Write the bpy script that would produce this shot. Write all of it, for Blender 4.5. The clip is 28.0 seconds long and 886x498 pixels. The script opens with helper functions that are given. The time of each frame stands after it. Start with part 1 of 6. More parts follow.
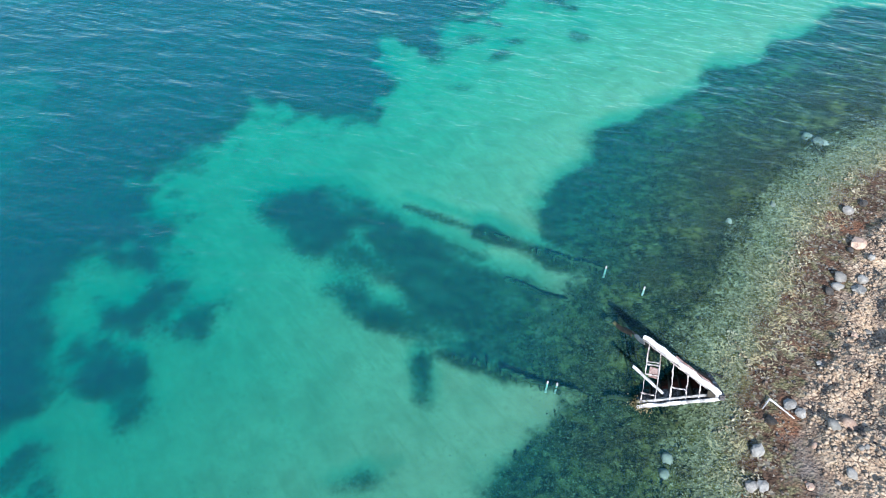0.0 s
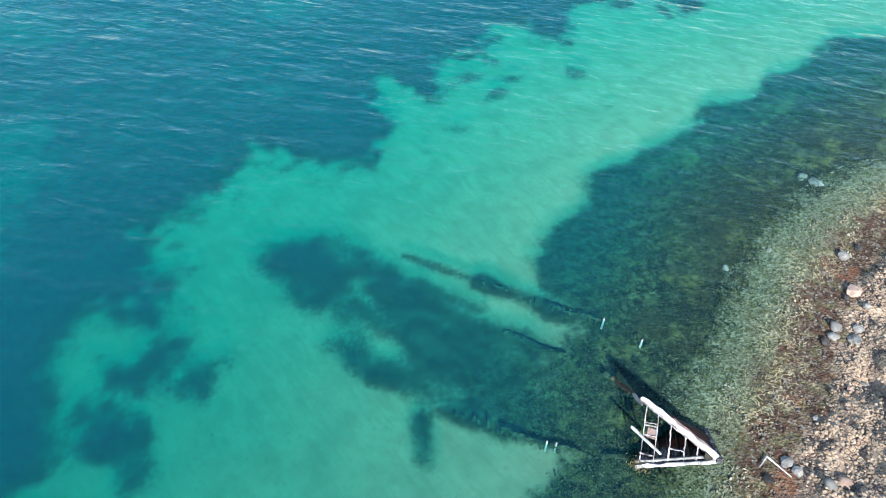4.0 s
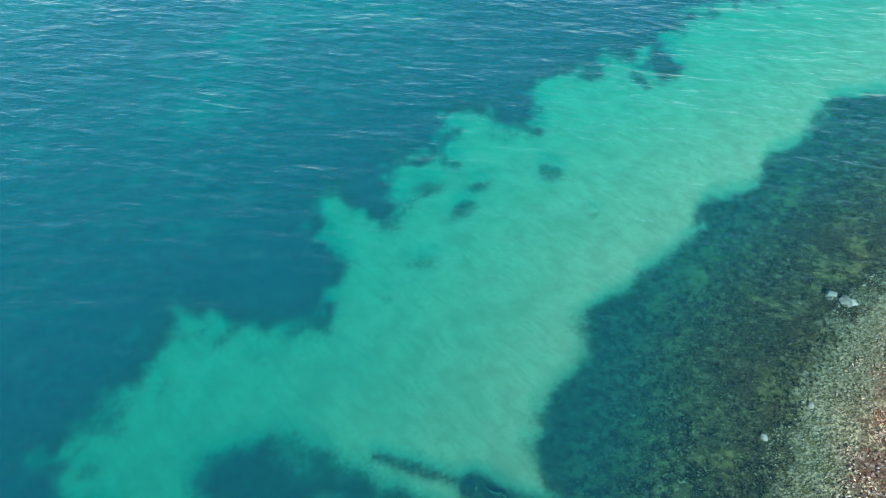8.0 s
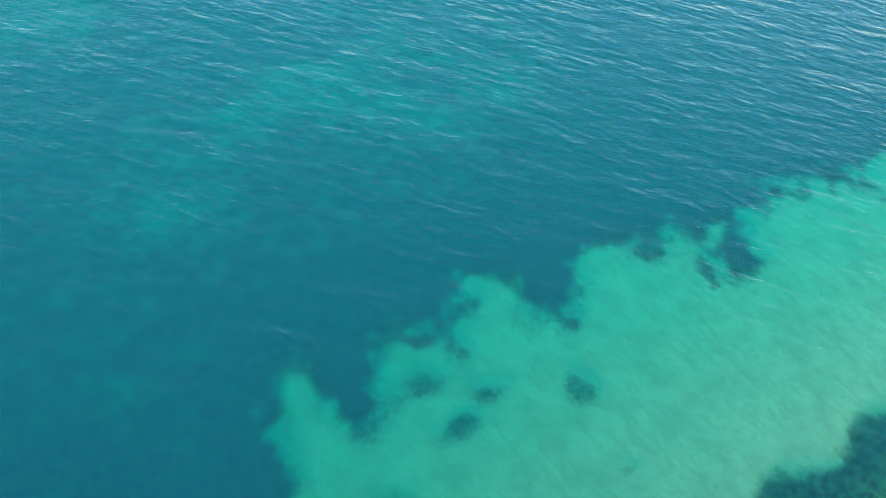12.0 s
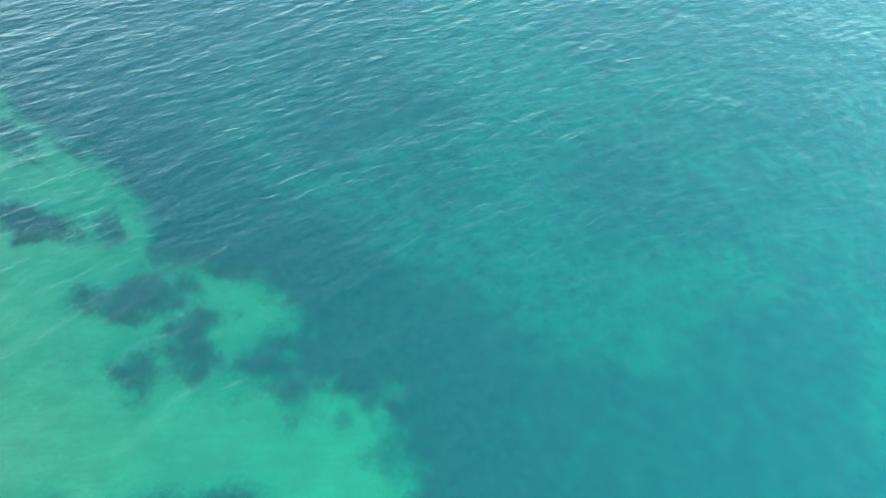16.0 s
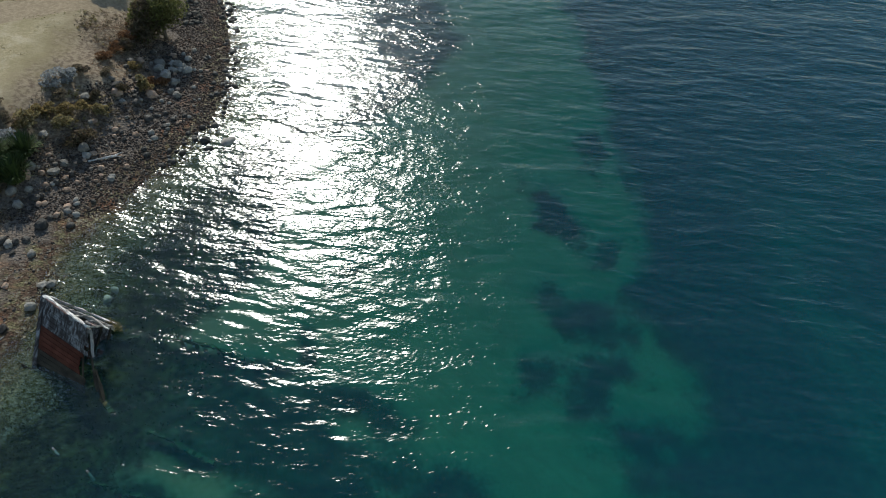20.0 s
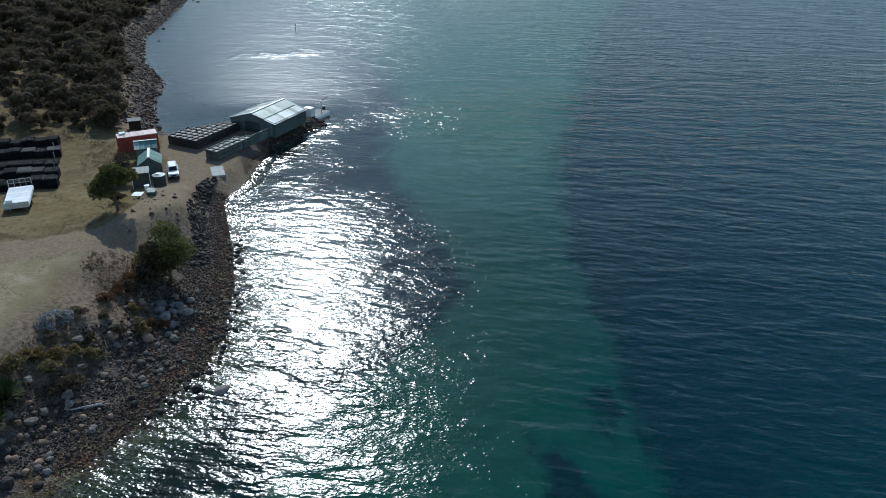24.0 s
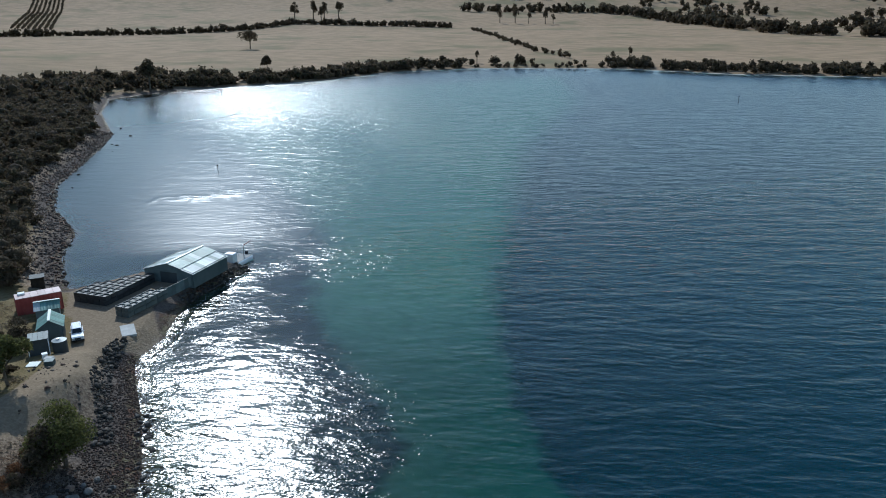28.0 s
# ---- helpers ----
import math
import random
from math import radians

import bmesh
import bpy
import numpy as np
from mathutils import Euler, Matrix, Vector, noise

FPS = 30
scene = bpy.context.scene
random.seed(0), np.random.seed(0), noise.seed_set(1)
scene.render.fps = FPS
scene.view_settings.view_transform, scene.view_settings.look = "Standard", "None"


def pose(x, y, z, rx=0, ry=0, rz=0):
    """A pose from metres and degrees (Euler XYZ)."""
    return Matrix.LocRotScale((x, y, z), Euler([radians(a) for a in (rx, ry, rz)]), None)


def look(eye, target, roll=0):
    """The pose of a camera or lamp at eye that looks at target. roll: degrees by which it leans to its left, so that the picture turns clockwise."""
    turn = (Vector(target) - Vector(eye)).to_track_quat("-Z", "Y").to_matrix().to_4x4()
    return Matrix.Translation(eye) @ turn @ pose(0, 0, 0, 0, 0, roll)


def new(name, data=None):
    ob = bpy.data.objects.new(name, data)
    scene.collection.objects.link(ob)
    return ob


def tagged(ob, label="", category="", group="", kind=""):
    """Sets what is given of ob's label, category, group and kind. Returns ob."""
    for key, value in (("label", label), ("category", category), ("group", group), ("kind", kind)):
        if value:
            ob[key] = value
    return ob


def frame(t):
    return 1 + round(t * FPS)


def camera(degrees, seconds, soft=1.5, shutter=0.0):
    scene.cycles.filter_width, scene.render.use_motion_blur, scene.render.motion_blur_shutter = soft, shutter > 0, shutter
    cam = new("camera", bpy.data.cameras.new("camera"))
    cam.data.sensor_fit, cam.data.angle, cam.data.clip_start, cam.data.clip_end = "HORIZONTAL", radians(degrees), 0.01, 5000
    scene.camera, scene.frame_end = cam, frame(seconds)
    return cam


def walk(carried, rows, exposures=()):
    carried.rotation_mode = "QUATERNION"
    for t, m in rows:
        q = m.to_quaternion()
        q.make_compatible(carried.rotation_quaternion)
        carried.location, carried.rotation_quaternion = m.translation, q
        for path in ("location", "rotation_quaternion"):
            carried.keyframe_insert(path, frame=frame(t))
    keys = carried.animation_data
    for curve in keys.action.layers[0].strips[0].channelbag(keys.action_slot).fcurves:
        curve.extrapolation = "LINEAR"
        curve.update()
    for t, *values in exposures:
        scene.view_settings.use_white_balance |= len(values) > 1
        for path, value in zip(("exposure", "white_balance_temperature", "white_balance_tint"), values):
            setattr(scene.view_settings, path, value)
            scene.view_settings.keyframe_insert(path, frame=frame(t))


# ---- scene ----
cam = camera(61.0, 28.0, 1.0)
PATH = [
    (0, (-1.40, -0.15, 42.76), (0.36, 13.37, 28.12), 1.0),
    (1, (-1.35, -0.29, 44.22), (0.39, 13.22, 29.58), 1.1),
    (2, (-1.26, -0.50, 45.32), (0.50, 13.06, 30.72), 1.3),
    (2.5, (-1.18, -0.34, 45.63), (0.55, 13.24, 31.05), 0.7),
    (3, (-1.09, 0.20, 45.81), (0.60, 13.77, 31.21), 0.6),
    (3.5, (-1.01, 1.22, 45.94), (0.64, 14.74, 31.30), 0.7),
    (5.5, (-0.40, 8.78, 46.79), (1.83, 22.01, 31.97), -2.6),
    (6, (-0.14, 11.07, 46.89), (2.52, 24.22, 32.05), -0.4),
    (6.5, (0.20, 13.41, 46.88), (2.90, 26.56, 32.06), -0.4),
    (7, (0.61, 15.78, 46.82), (3.29, 28.96, 32.01), -0.5),
    (7.5, (1.08, 18.23, 46.79), (3.74, 31.40, 31.97), -0.7),
    (8, (1.56, 20.82, 46.83), (4.26, 33.97, 32.00), -2.2),
    (8.5, (2.02, 23.54, 46.87), (4.89, 36.63, 32.03), -1.6),
    (9, (2.44, 26.33, 46.82), (5.36, 39.37, 31.94), -1.3),
    (9.5, (2.83, 29.10, 46.61), (5.91, 42.13, 31.75), -2.2),
    (10, (3.19, 31.78, 46.28), (6.45, 44.82, 31.48), -1.6),
    (10.5, (3.54, 34.38, 45.95), (6.87, 47.46, 31.19), -1.6),
    (11, (3.92, 36.93, 45.71), (7.33, 50.03, 30.99), -1.5),
    (11.5, (4.35, 39.43, 45.55), (7.80, 52.57, 30.88), -1.5),
    (12, (4.82, 41.93, 45.43), (7.52, 55.31, 30.82), 8.3),
    (12.5, (5.31, 44.45, 45.32), (5.60, 58.30, 30.90), 12.3),
    (14.5, (6.80, 54.60, 44.80), (-5.69, 60.69, 30.41), 12.5),
    (15, (6.90, 56.90, 44.60), (-6.66, 59.91, 30.21), 12.5),
    (15.5, (6.68, 59.09, 44.37), (-7.22, 58.77, 29.99), 12.3),
    (16, (6.26, 61.03, 44.15), (-7.20, 57.34, 29.82), 10.8),
    (16.5, (5.60, 62.69, 43.93), (-6.70, 55.87, 29.71), 10.7),
    (17, (4.74, 64.04, 43.72), (-5.79, 54.54, 29.62), 11.0),
    (17.5, (3.71, 65.05, 43.55), (-4.62, 53.46, 29.53), 8.6),
    (18, (2.61, 65.72, 43.41), (-3.54, 52.70, 29.53), 5.4),
    (18.5, (1.57, 66.08, 43.34), (-3.11, 52.48, 29.43), -2.0),
    (19, (0.72, 66.17, 43.32), (-3.65, 52.47, 29.43), -3.2),
    (19.5, (0.13, 66.06, 43.39), (-4.01, 52.29, 29.48), -1.2),
    (20, (-0.20, 65.77, 43.49), (-3.74, 51.83, 29.60), -0.7),
    (20.5, (-0.30, 65.33, 43.59), (-3.57, 51.30, 29.72), -2.1),
    (21, (-0.24, 64.76, 43.62), (-3.68, 50.33, 30.21), -1.7),
    (21.5, (-0.13, 64.09, 43.55), (-3.81, 49.15, 30.77), -1.2),
    (23.5, (-0.30, 61.63, 43.58), (-4.65, 44.79, 33.71), 0.4),
    (24, (-0.66, 61.32, 44.06), (-5.09, 44.12, 34.87), 0.6),
    (24.5, (-0.99, 60.95, 44.55), (-5.49, 43.44, 36.00), 0.6),
    (25, (-1.19, 60.39, 44.86), (-5.76, 42.58, 36.98), 0.6),
    (25.5, (-1.27, 59.60, 44.89), (-5.93, 41.52, 37.72), 0.5),
    (26, (-1.36, 58.64, 44.76), (-6.11, 40.34, 38.25), 0.3),
    (26.5, (-1.57, 57.63, 44.62), (-6.35, 39.22, 38.46), 0.3),
    (27, (-1.92, 56.64, 44.57), (-7.11, 38.32, 38.45), -4.8),
    (27.5, (-2.31, 55.68, 44.60), (-8.39, 37.64, 38.46), -4.0),
    (28, (-2.67, 54.75, 44.72), (-9.13, 36.87, 38.51), -0.4),
]
EXPOSURES = [(0, 1.2, 5600, 9), (8, 1.27, 5750, 7), (12.5, 1.5, 6000, 4), (15.0, 2.25, 6850, -7), (16.0, 2.5, 7000, -7), (17.2, 2.25, 6900, -7), (18.0, 1.4, 6500, 0), (18.7, 0.35, 6350, 2), (22, -0.08, 6050, 3), (24, -0.5, 5500, 4), (28, -0.35, 5350, 5)]
walk(cam, [(t, look(eye, target, roll)) for t, eye, target, roll in PATH], EXPOSURES)

# ---- sun and sky ----
SUN_EL, SUN_YAW = radians(35), radians(178)
sun_way = Vector((-math.sin(SUN_YAW) * math.cos(SUN_EL), math.cos(SUN_YAW) * math.cos(SUN_EL), math.sin(SUN_EL)))
world = bpy.data.worlds.new("sky")
scene.world = world
world.use_nodes = True
sky = world.node_tree.nodes.new("ShaderNodeTexSky")
sky.sky_type = "NISHITA"
sky.sun_disc = False
sky.sun_elevation = SUN_EL
sky.sun_rotation = 2 * math.pi - SUN_YAW
sky.air_density, sky.dust_density, sky.ozone_density = 1.3, 0.25, 1.0
back = world.node_tree.nodes["Background"]
back.inputs["Strength"].default_value = 0.15
world.node_tree.links.new(sky.outputs["Color"], back.inputs["Color"])
sun = new("sun", bpy.data.lights.new("sun", "SUN"))
sun.data.energy, sun.data.angle, sun.data.color = 5.0, radians(0.53), (1.0, 0.95, 0.87)
sun.matrix_world = look(tuple(200 * sun_way), (0, 0, 0))

# ---- materials ----
class Nodes:
    """A small builder for node materials."""

    def __init__(self, name):
        self.mat = bpy.data.materials.new(name)
        self.mat.use_nodes = True
        self.t = self.mat.node_tree
        self.t.nodes.clear()
        self.out = self.t.nodes.new("ShaderNodeOutputMaterial")

    def add(self, kind, **sets):
        n = self.t.nodes.new(kind)
        if "operation" in sets:
            n.operation = sets["operation"]
        if "interpolation_type" in sets:
            n.interpolation_type = sets["interpolation_type"]
        if "data_type" in sets:
            n.data_type, n.blend_type = sets["data_type"], sets["blend_type"]
        if "feature" in sets:
            n.feature = sets["feature"]
        if "attribute_name" in sets:
            n.attribute_name = sets["attribute_name"]
        if "wave_type" in sets:
            n.wave_type, n.bands_direction, n.wave_profile = sets["wave_type"], sets["bands_direction"], sets["wave_profile"]
        return n

    def put(self, socket, value):
        if isinstance(value, bpy.types.NodeSocket):
            self.t.links.new(value, socket)
        elif isinstance(value, tuple) and len(value) == 3 and socket.type == "RGBA":
            socket.default_value = (*value, 1)
        else:
            socket.default_value = value

    def math(self, op, a, b=0.0, c=0.0):
        n = self.add("ShaderNodeMath", operation=op)
        for s, v in zip(n.inputs, (a, b, c)):
            self.put(s, v)
        return n.outputs[0]

    def ramp(self, value, low, high, a=0.0, b=1.0):
        n = self.add("ShaderNodeMapRange", interpolation_type="SMOOTHSTEP")
        for key, v in (("Value", value), ("From Min", low), ("From Max", high), ("To Min", a), ("To Max", b)):
            self.put(n.inputs[key], v)
        return n.outputs["Result"]

    def mix(self, fac, a, b, blend="MIX"):
        n = self.add("ShaderNodeMix", data_type="RGBA", blend_type=blend)
        self.put(n.inputs["Factor"], fac)
        self.put(n.inputs[6], a)
        self.put(n.inputs[7], b)
        return n.outputs[2]

    def place(self, scale=(1, 1, 1), turn=0.0, own=False):
        c = self.add("ShaderNodeTexCoord") if own else self.add("ShaderNodeNewGeometry")
        m = self.add("ShaderNodeMapping")
        self.put(m.inputs["Vector"], c.outputs["Object" if own else "Position"])
        m.inputs["Rotation"].default_value = (0, 0, radians(turn))
        k = self.add("ShaderNodeMapping")
        self.put(k.inputs["Vector"], m.outputs[0])
        k.inputs["Scale"].default_value = scale
        return k.outputs[0]

    def noise(self, scale, where=None, detail=4.0, rough=0.55, distortion=0.0):
        n = self.add("ShaderNodeTexNoise")
        self.put(n.inputs["Vector"], where or self.place())
        for key, v in (("Scale", scale), ("Detail", detail), ("Roughness", rough), ("Distortion", distortion)):
            n.inputs[key].default_value = v
        return n.outputs["Fac"]

    def cells(self, scale, where=None, feature="F1", out="Distance"):
        n = self.add("ShaderNodeTexVoronoi", feature=feature)
        self.put(n.inputs["Vector"], where or self.place())
        n.inputs["Scale"].default_value = scale
        return n.outputs[out]

    def attr(self, name):
        return self.add("ShaderNodeAttribute", attribute_name=name).outputs["Fac"]

    def bump(self, height, strength=0.5, distance=0.05, normal=None):
        n = self.add("ShaderNodeBump")
        self.put(n.inputs["Height"], height)
        n.inputs["Strength"].default_value, n.inputs["Distance"].default_value = strength, distance
        if normal:
            self.put(n.inputs["Normal"], normal)
        return n.outputs[0]

    def done(self, color, rough=0.8, normal=None, metal=0.0, specular=0.4, chalky=0.0):
        b = self.add("ShaderNodeBsdfPrincipled")
        self.put(b.inputs["Diffuse Roughness"], chalky)
        self.put(b.inputs["Base Color"], color)
        self.put(b.inputs["Roughness"], rough)
        self.put(b.inputs["Metallic"], metal)
        self.put(b.inputs["Specular IOR Level"], specular)
        if normal:
            self.put(b.inputs["Normal"], normal)
        self.t.links.new(b.outputs[0], self.out.inputs["Surface"])
        return self.mat


def plain(name, a, b, scale=3.0, rough=0.8, metal=0.0, bump=0.3, distance=0.02, fine=12.0, vary=0.25, specular=0.4):
    """A worn surface between two colours, with stains and grain, a little different on each object."""
    n = Nodes(name)
    w = n.place(own=True)
    big, small = n.noise(scale, w, 5), n.noise(scale * fine, w, 3)
    info = n.add("ShaderNodeObjectInfo").outputs["Random"]
    col = n.mix(n.ramp(n.math("ADD", n.math("MULTIPLY", big, 0.7), n.math("MULTIPLY", small, 0.3)), 0.32, 0.68), a, b)
    lift = n.math("MULTIPLY_ADD", info, 2 * vary, 1 - vary)
    grey = n.add("ShaderNodeCombineColor")
    for k in range(3):
        n.put(grey.inputs[k], lift)
    col = n.mix(1.0, col, grey.outputs[0], "MULTIPLY")
    return n.done(col, n.ramp(small, 0.2, 0.8, max(rough - 0.12, 0.02), min(rough + 0.12, 1)), n.bump(small, bump, distance), metal, specular)


def ground_material():
    n = Nodes("shore_ground")
    pos = n.place()
    d, weed, dirt, far, green, clay, lush = n.attr("shore"), n.attr("weed"), n.attr("dirt"), n.attr("far"), n.attr("wet"), n.attr("clay"), n.attr("lush")
    mid, fine, tiny, wide = n.noise(0.45, pos, 6, 0.65), n.noise(2.6, pos, 5, 0.65), n.noise(11.0, pos, 3), n.noise(0.07, pos, 4)
    # sea floor: rippled sand and weed
    sand = n.mix(n.ramp(mid, 0.3, 0.7), (0.205, 0.182, 0.120), (0.262, 0.234, 0.160))
    sand = n.mix(green, n.mix(n.ramp(mid, 0.3, 0.7), (0.36, 0.335, 0.235), (0.44, 0.41, 0.295)), sand)  # paler sand colour off the jetty, coming in southwards
    # ripple marks and faint drifts of litter on the sand
    marks = n.noise(1.0, n.place((0.35, 1.5, 1), 62), 4, 0.6, 0.6)
    sand = n.mix(n.ramp(marks, 0.45, 0.68, 0.0, 0.28), sand, (0.150, 0.142, 0.085))
    sand = n.mix(n.math("MULTIPLY", n.ramp(n.noise(3.2, pos, 3), 0.66, 0.74, 0.0, 0.5), n.ramp(n.noise(0.12, pos, 3), 0.4, 0.6)), sand, (0.05, 0.055, 0.025))
    clumps, specks = n.noise(0.95, pos, 5, 0.7), n.noise(6.5, pos, 4, 0.65)
    tuft = n.add("ShaderNodeSeparateColor")
    n.put(tuft.inputs[0], n.cells(2.3, pos, "F1", "Color"))
    shelf = n.ramp(d, -23.0, -11.0, 0.12, 1.0)
    weedy = n.mix(n.ramp(fine, 0.36, 0.64), (0.010, 0.014, 0.008), (0.037, 0.042, 0.018))
    weedy = n.mix(n.math("MULTIPLY", n.ramp(tuft.outputs[0], 0.5, 0.98, 0.0, 0.7), shelf), weedy, (0.090, 0.088, 0.036))
    weedy = n.mix(n.math("MULTIPLY", n.ramp(n.noise(0.22, pos, 5, 0.7), 0.49, 0.66, 0.0, 0.6), shelf), weedy, (0.130, 0.124, 0.036))
    weedy = n.mix(n.math("MULTIPLY", n.ramp(clumps, 0.47, 0.60, 0.0, 0.9), shelf), weedy, (0.008, 0.010, 0.007))
    weedy = n.mix(n.math("MULTIPLY", n.ramp(specks, 0.57, 0.66, 0.0, 0.8), shelf), weedy, (0.185, 0.185, 0.095))
    weedy = n.mix(n.math("MULTIPLY", n.ramp(n.noise(0.34, pos, 5, 0.7), 0.46, 0.60, 0.0, 0.8), n.ramp(d, -15.0, -9.0)), weedy, n.mix(n.ramp(specks, 0.45, 0.62), (0.010, 0.009, 0.007), (0.060, 0.050, 0.022)))
    edge = n.math("ADD", n.math("MULTIPLY_ADD", weed, 1.5, -0.2), n.math("MULTIPLY", n.math("SUBTRACT", fine, 0.5), n.ramp(d, -60.0, -18.0, 0.9, 1.3)))
    edge = n.math("ADD", edge, n.math("MULTIPLY", n.math("SUBTRACT", mid, 0.5), 1.2))
    bed = n.mix(n.ramp(edge, -0.2, 1.15), sand, weedy)
    # shallow cobble belt
    stone = n.cells(5.0, pos, "F1", "Color")
    hue = n.add("ShaderNodeSeparateColor")
    n.put(hue.inputs[0], stone)
    cobble = n.mix(hue.outputs[0], (0.048, 0.052, 0.026), (0.192, 0.193, 0.125))
    cobble = n.mix(n.ramp(fine, 0.45, 0.65), cobble, (0.056, 0.056, 0.016))
    wob = n.math("MULTIPLY_ADD", n.math("SUBTRACT", mid, 0.5), 9.0, d)
    belt = n.math("MULTIPLY", n.ramp(wob, -6.2, -4.4), green)
    bed = n.mix(belt, bed, cobble)
    # brown weed mat at the water's edge
    mat_col = n.mix(n.ramp(fine, 0.35, 0.65), (0.030, 0.018, 0.012), (0.085, 0.052, 0.034))
    mat_col = n.mix(n.ramp(hue.outputs[1], 0.75, 0.95), mat_col, (0.165, 0.138, 0.105))
    mat_col = n.mix(n.ramp(clumps, 0.48, 0.62), mat_col, n.mix(n.ramp(specks, 0.42, 0.6), (0.060, 0.052, 0.024), (0.160, 0.140, 0.075)))
    mat_col = n.mix(n.ramp(n.noise(0.3, pos, 4), 0.52, 0.66, 0.0, 0.8), mat_col, n.mix(n.ramp(tiny, 0.4, 0.65), (0.105, 0.045, 0.024), (0.190, 0.090, 0.052)))
    col = n.mix(n.ramp(wob, -2.2, 0.2), bed, mat_col)
    # straw-coloured strands of dead weed that the tide has left
    strand = n.math("ABSOLUTE", n.math("SUBTRACT", n.noise(1.5, pos, 3, 0.55, 0.8), 0.5))
    drift = n.math("MULTIPLY", n.math("MULTIPLY", n.ramp(wob, -3.6, -2.2), n.ramp(wob, 1.8, 0.4)), n.ramp(n.noise(0.2, pos, 3), 0.42, 0.56))
    col = n.mix(n.math("MULTIPLY", n.math("MULTIPLY", n.ramp(strand, 0.012, 0.035, 1.0, 0.0), drift), 0.8), col, (0.34, 0.29, 0.17))
    # dry shingle
    shingle = n.mix(hue.outputs[2], (0.058, 0.047, 0.041), (0.150, 0.124, 0.105))
    shingle = n.mix(n.ramp(tiny, 0.4, 0.7), shingle, (0.145, 0.116, 0.094))
    col = n.mix(n.ramp(n.math("MULTIPLY_ADD", clay, -2.2, wob), 1.2, 4.0), col, shingle)
    # crevice shade painted into the clay: dark brown between lumps and along cracks
    lumps = n.cells(0.9, n.place((1, 1, 1)), "F1", "Distance")
    crumbly = n.mix(n.ramp(fine, 0.35, 0.65), (0.29, 0.20, 0.125), (0.44, 0.335, 0.230))
    crumbly = n.mix(n.ramp(tiny, 0.55, 0.75, 0.0, 0.5), crumbly, (0.20, 0.135, 0.095))
    crumbly = n.mix(n.ramp(lumps, 0.4, 0.85, 0.0, 0.75), crumbly, (0.145, 0.10, 0.075))
    crack_shade = n.cells(2.1, n.place((1, 1.4, 1), 30), "DISTANCE_TO_EDGE", "Distance")
    crumbly = n.mix(n.math("MULTIPLY", n.ramp(crack_shade, 0.03, 0.14, 1.0, 0.0), n.ramp(mid, 0.42, 0.6)), crumbly, (0.085, 0.055, 0.040))
    clayed = n.math("MULTIPLY", clay, n.ramp(wob, 2.2, 4.2))
    col = n.mix(clayed, col, crumbly)
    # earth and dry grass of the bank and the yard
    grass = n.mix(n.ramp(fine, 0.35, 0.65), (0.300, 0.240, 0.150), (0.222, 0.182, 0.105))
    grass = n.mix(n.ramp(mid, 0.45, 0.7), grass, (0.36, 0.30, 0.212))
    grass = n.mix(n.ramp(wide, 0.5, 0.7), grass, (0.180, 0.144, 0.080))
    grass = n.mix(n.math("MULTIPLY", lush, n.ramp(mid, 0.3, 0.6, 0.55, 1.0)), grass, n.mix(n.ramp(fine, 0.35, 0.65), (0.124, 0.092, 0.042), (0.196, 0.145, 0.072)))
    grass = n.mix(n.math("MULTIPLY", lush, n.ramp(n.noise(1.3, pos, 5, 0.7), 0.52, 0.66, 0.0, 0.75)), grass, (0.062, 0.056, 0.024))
    scrub = n.mix(n.ramp(fine, 0.4, 0.6), (0.130, 0.094, 0.067), (0.250, 0.192, 0.134))
    land = n.mix(n.ramp(n.math("MULTIPLY_ADD", n.math("SUBTRACT", mid, 0.5), 10.0, d), 12.5, 18.5), scrub, grass)
    earth = n.mix(n.ramp(fine, 0.35, 0.7), (0.190, 0.143, 0.094), (0.270, 0.208, 0.140))
    land = n.mix(n.ramp(n.math("MULTIPLY_ADD", n.math("SUBTRACT", fine, 0.5), 0.5, dirt), 0.35, 0.65), land, earth)
    field = n.mix(n.ramp(wide, 0.3, 0.7), (0.330, 0.228, 0.138), (0.250, 0.178, 0.106))
    field = n.mix(n.ramp(n.noise(0.012, pos, 5), 0.5, 0.7), field, (0.180, 0.148, 0.080))
    land = n.mix(far, land, field)
    inland = n.math("MAXIMUM", n.ramp(wob, 7.0, 10.0), n.ramp(dirt, 0.3, 0.6))
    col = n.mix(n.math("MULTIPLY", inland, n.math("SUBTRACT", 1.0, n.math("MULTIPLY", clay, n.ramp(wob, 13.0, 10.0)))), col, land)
    col = n.mix(n.math("MULTIPLY", n.ramp(far, 0.6, 0.95), n.math("MULTIPLY", n.ramp(wob, -1.0, 1.0), n.ramp(wob, 7.0, 4.0))), col, (0.43, 0.39, 0.33))
    rough = n.math("ADD", n.ramp(wob, 0.0, 3.0, 0.45, 0.92), 0.0)
    height = n.math("ADD", n.math("MULTIPLY", n.cells(5.0, pos), 0.4), n.math("MULTIPLY", fine, 0.8))
    height = n.math("MULTIPLY", height, n.math("MULTIPLY", n.ramp(wob, -9.0, -3.0, 0.12, 1.0), n.math("MAXIMUM", clay, n.ramp(wob, 8.0, 14.0, 1.0, 0.3))))
    return n.done(col, rough, n.bump(height, 0.9, 0.26), 0.0, n.ramp(d, -0.6, 0.6, 0.0, 0.04), n.ramp(d, -1.0, 1.0, 1.0, 0.0))


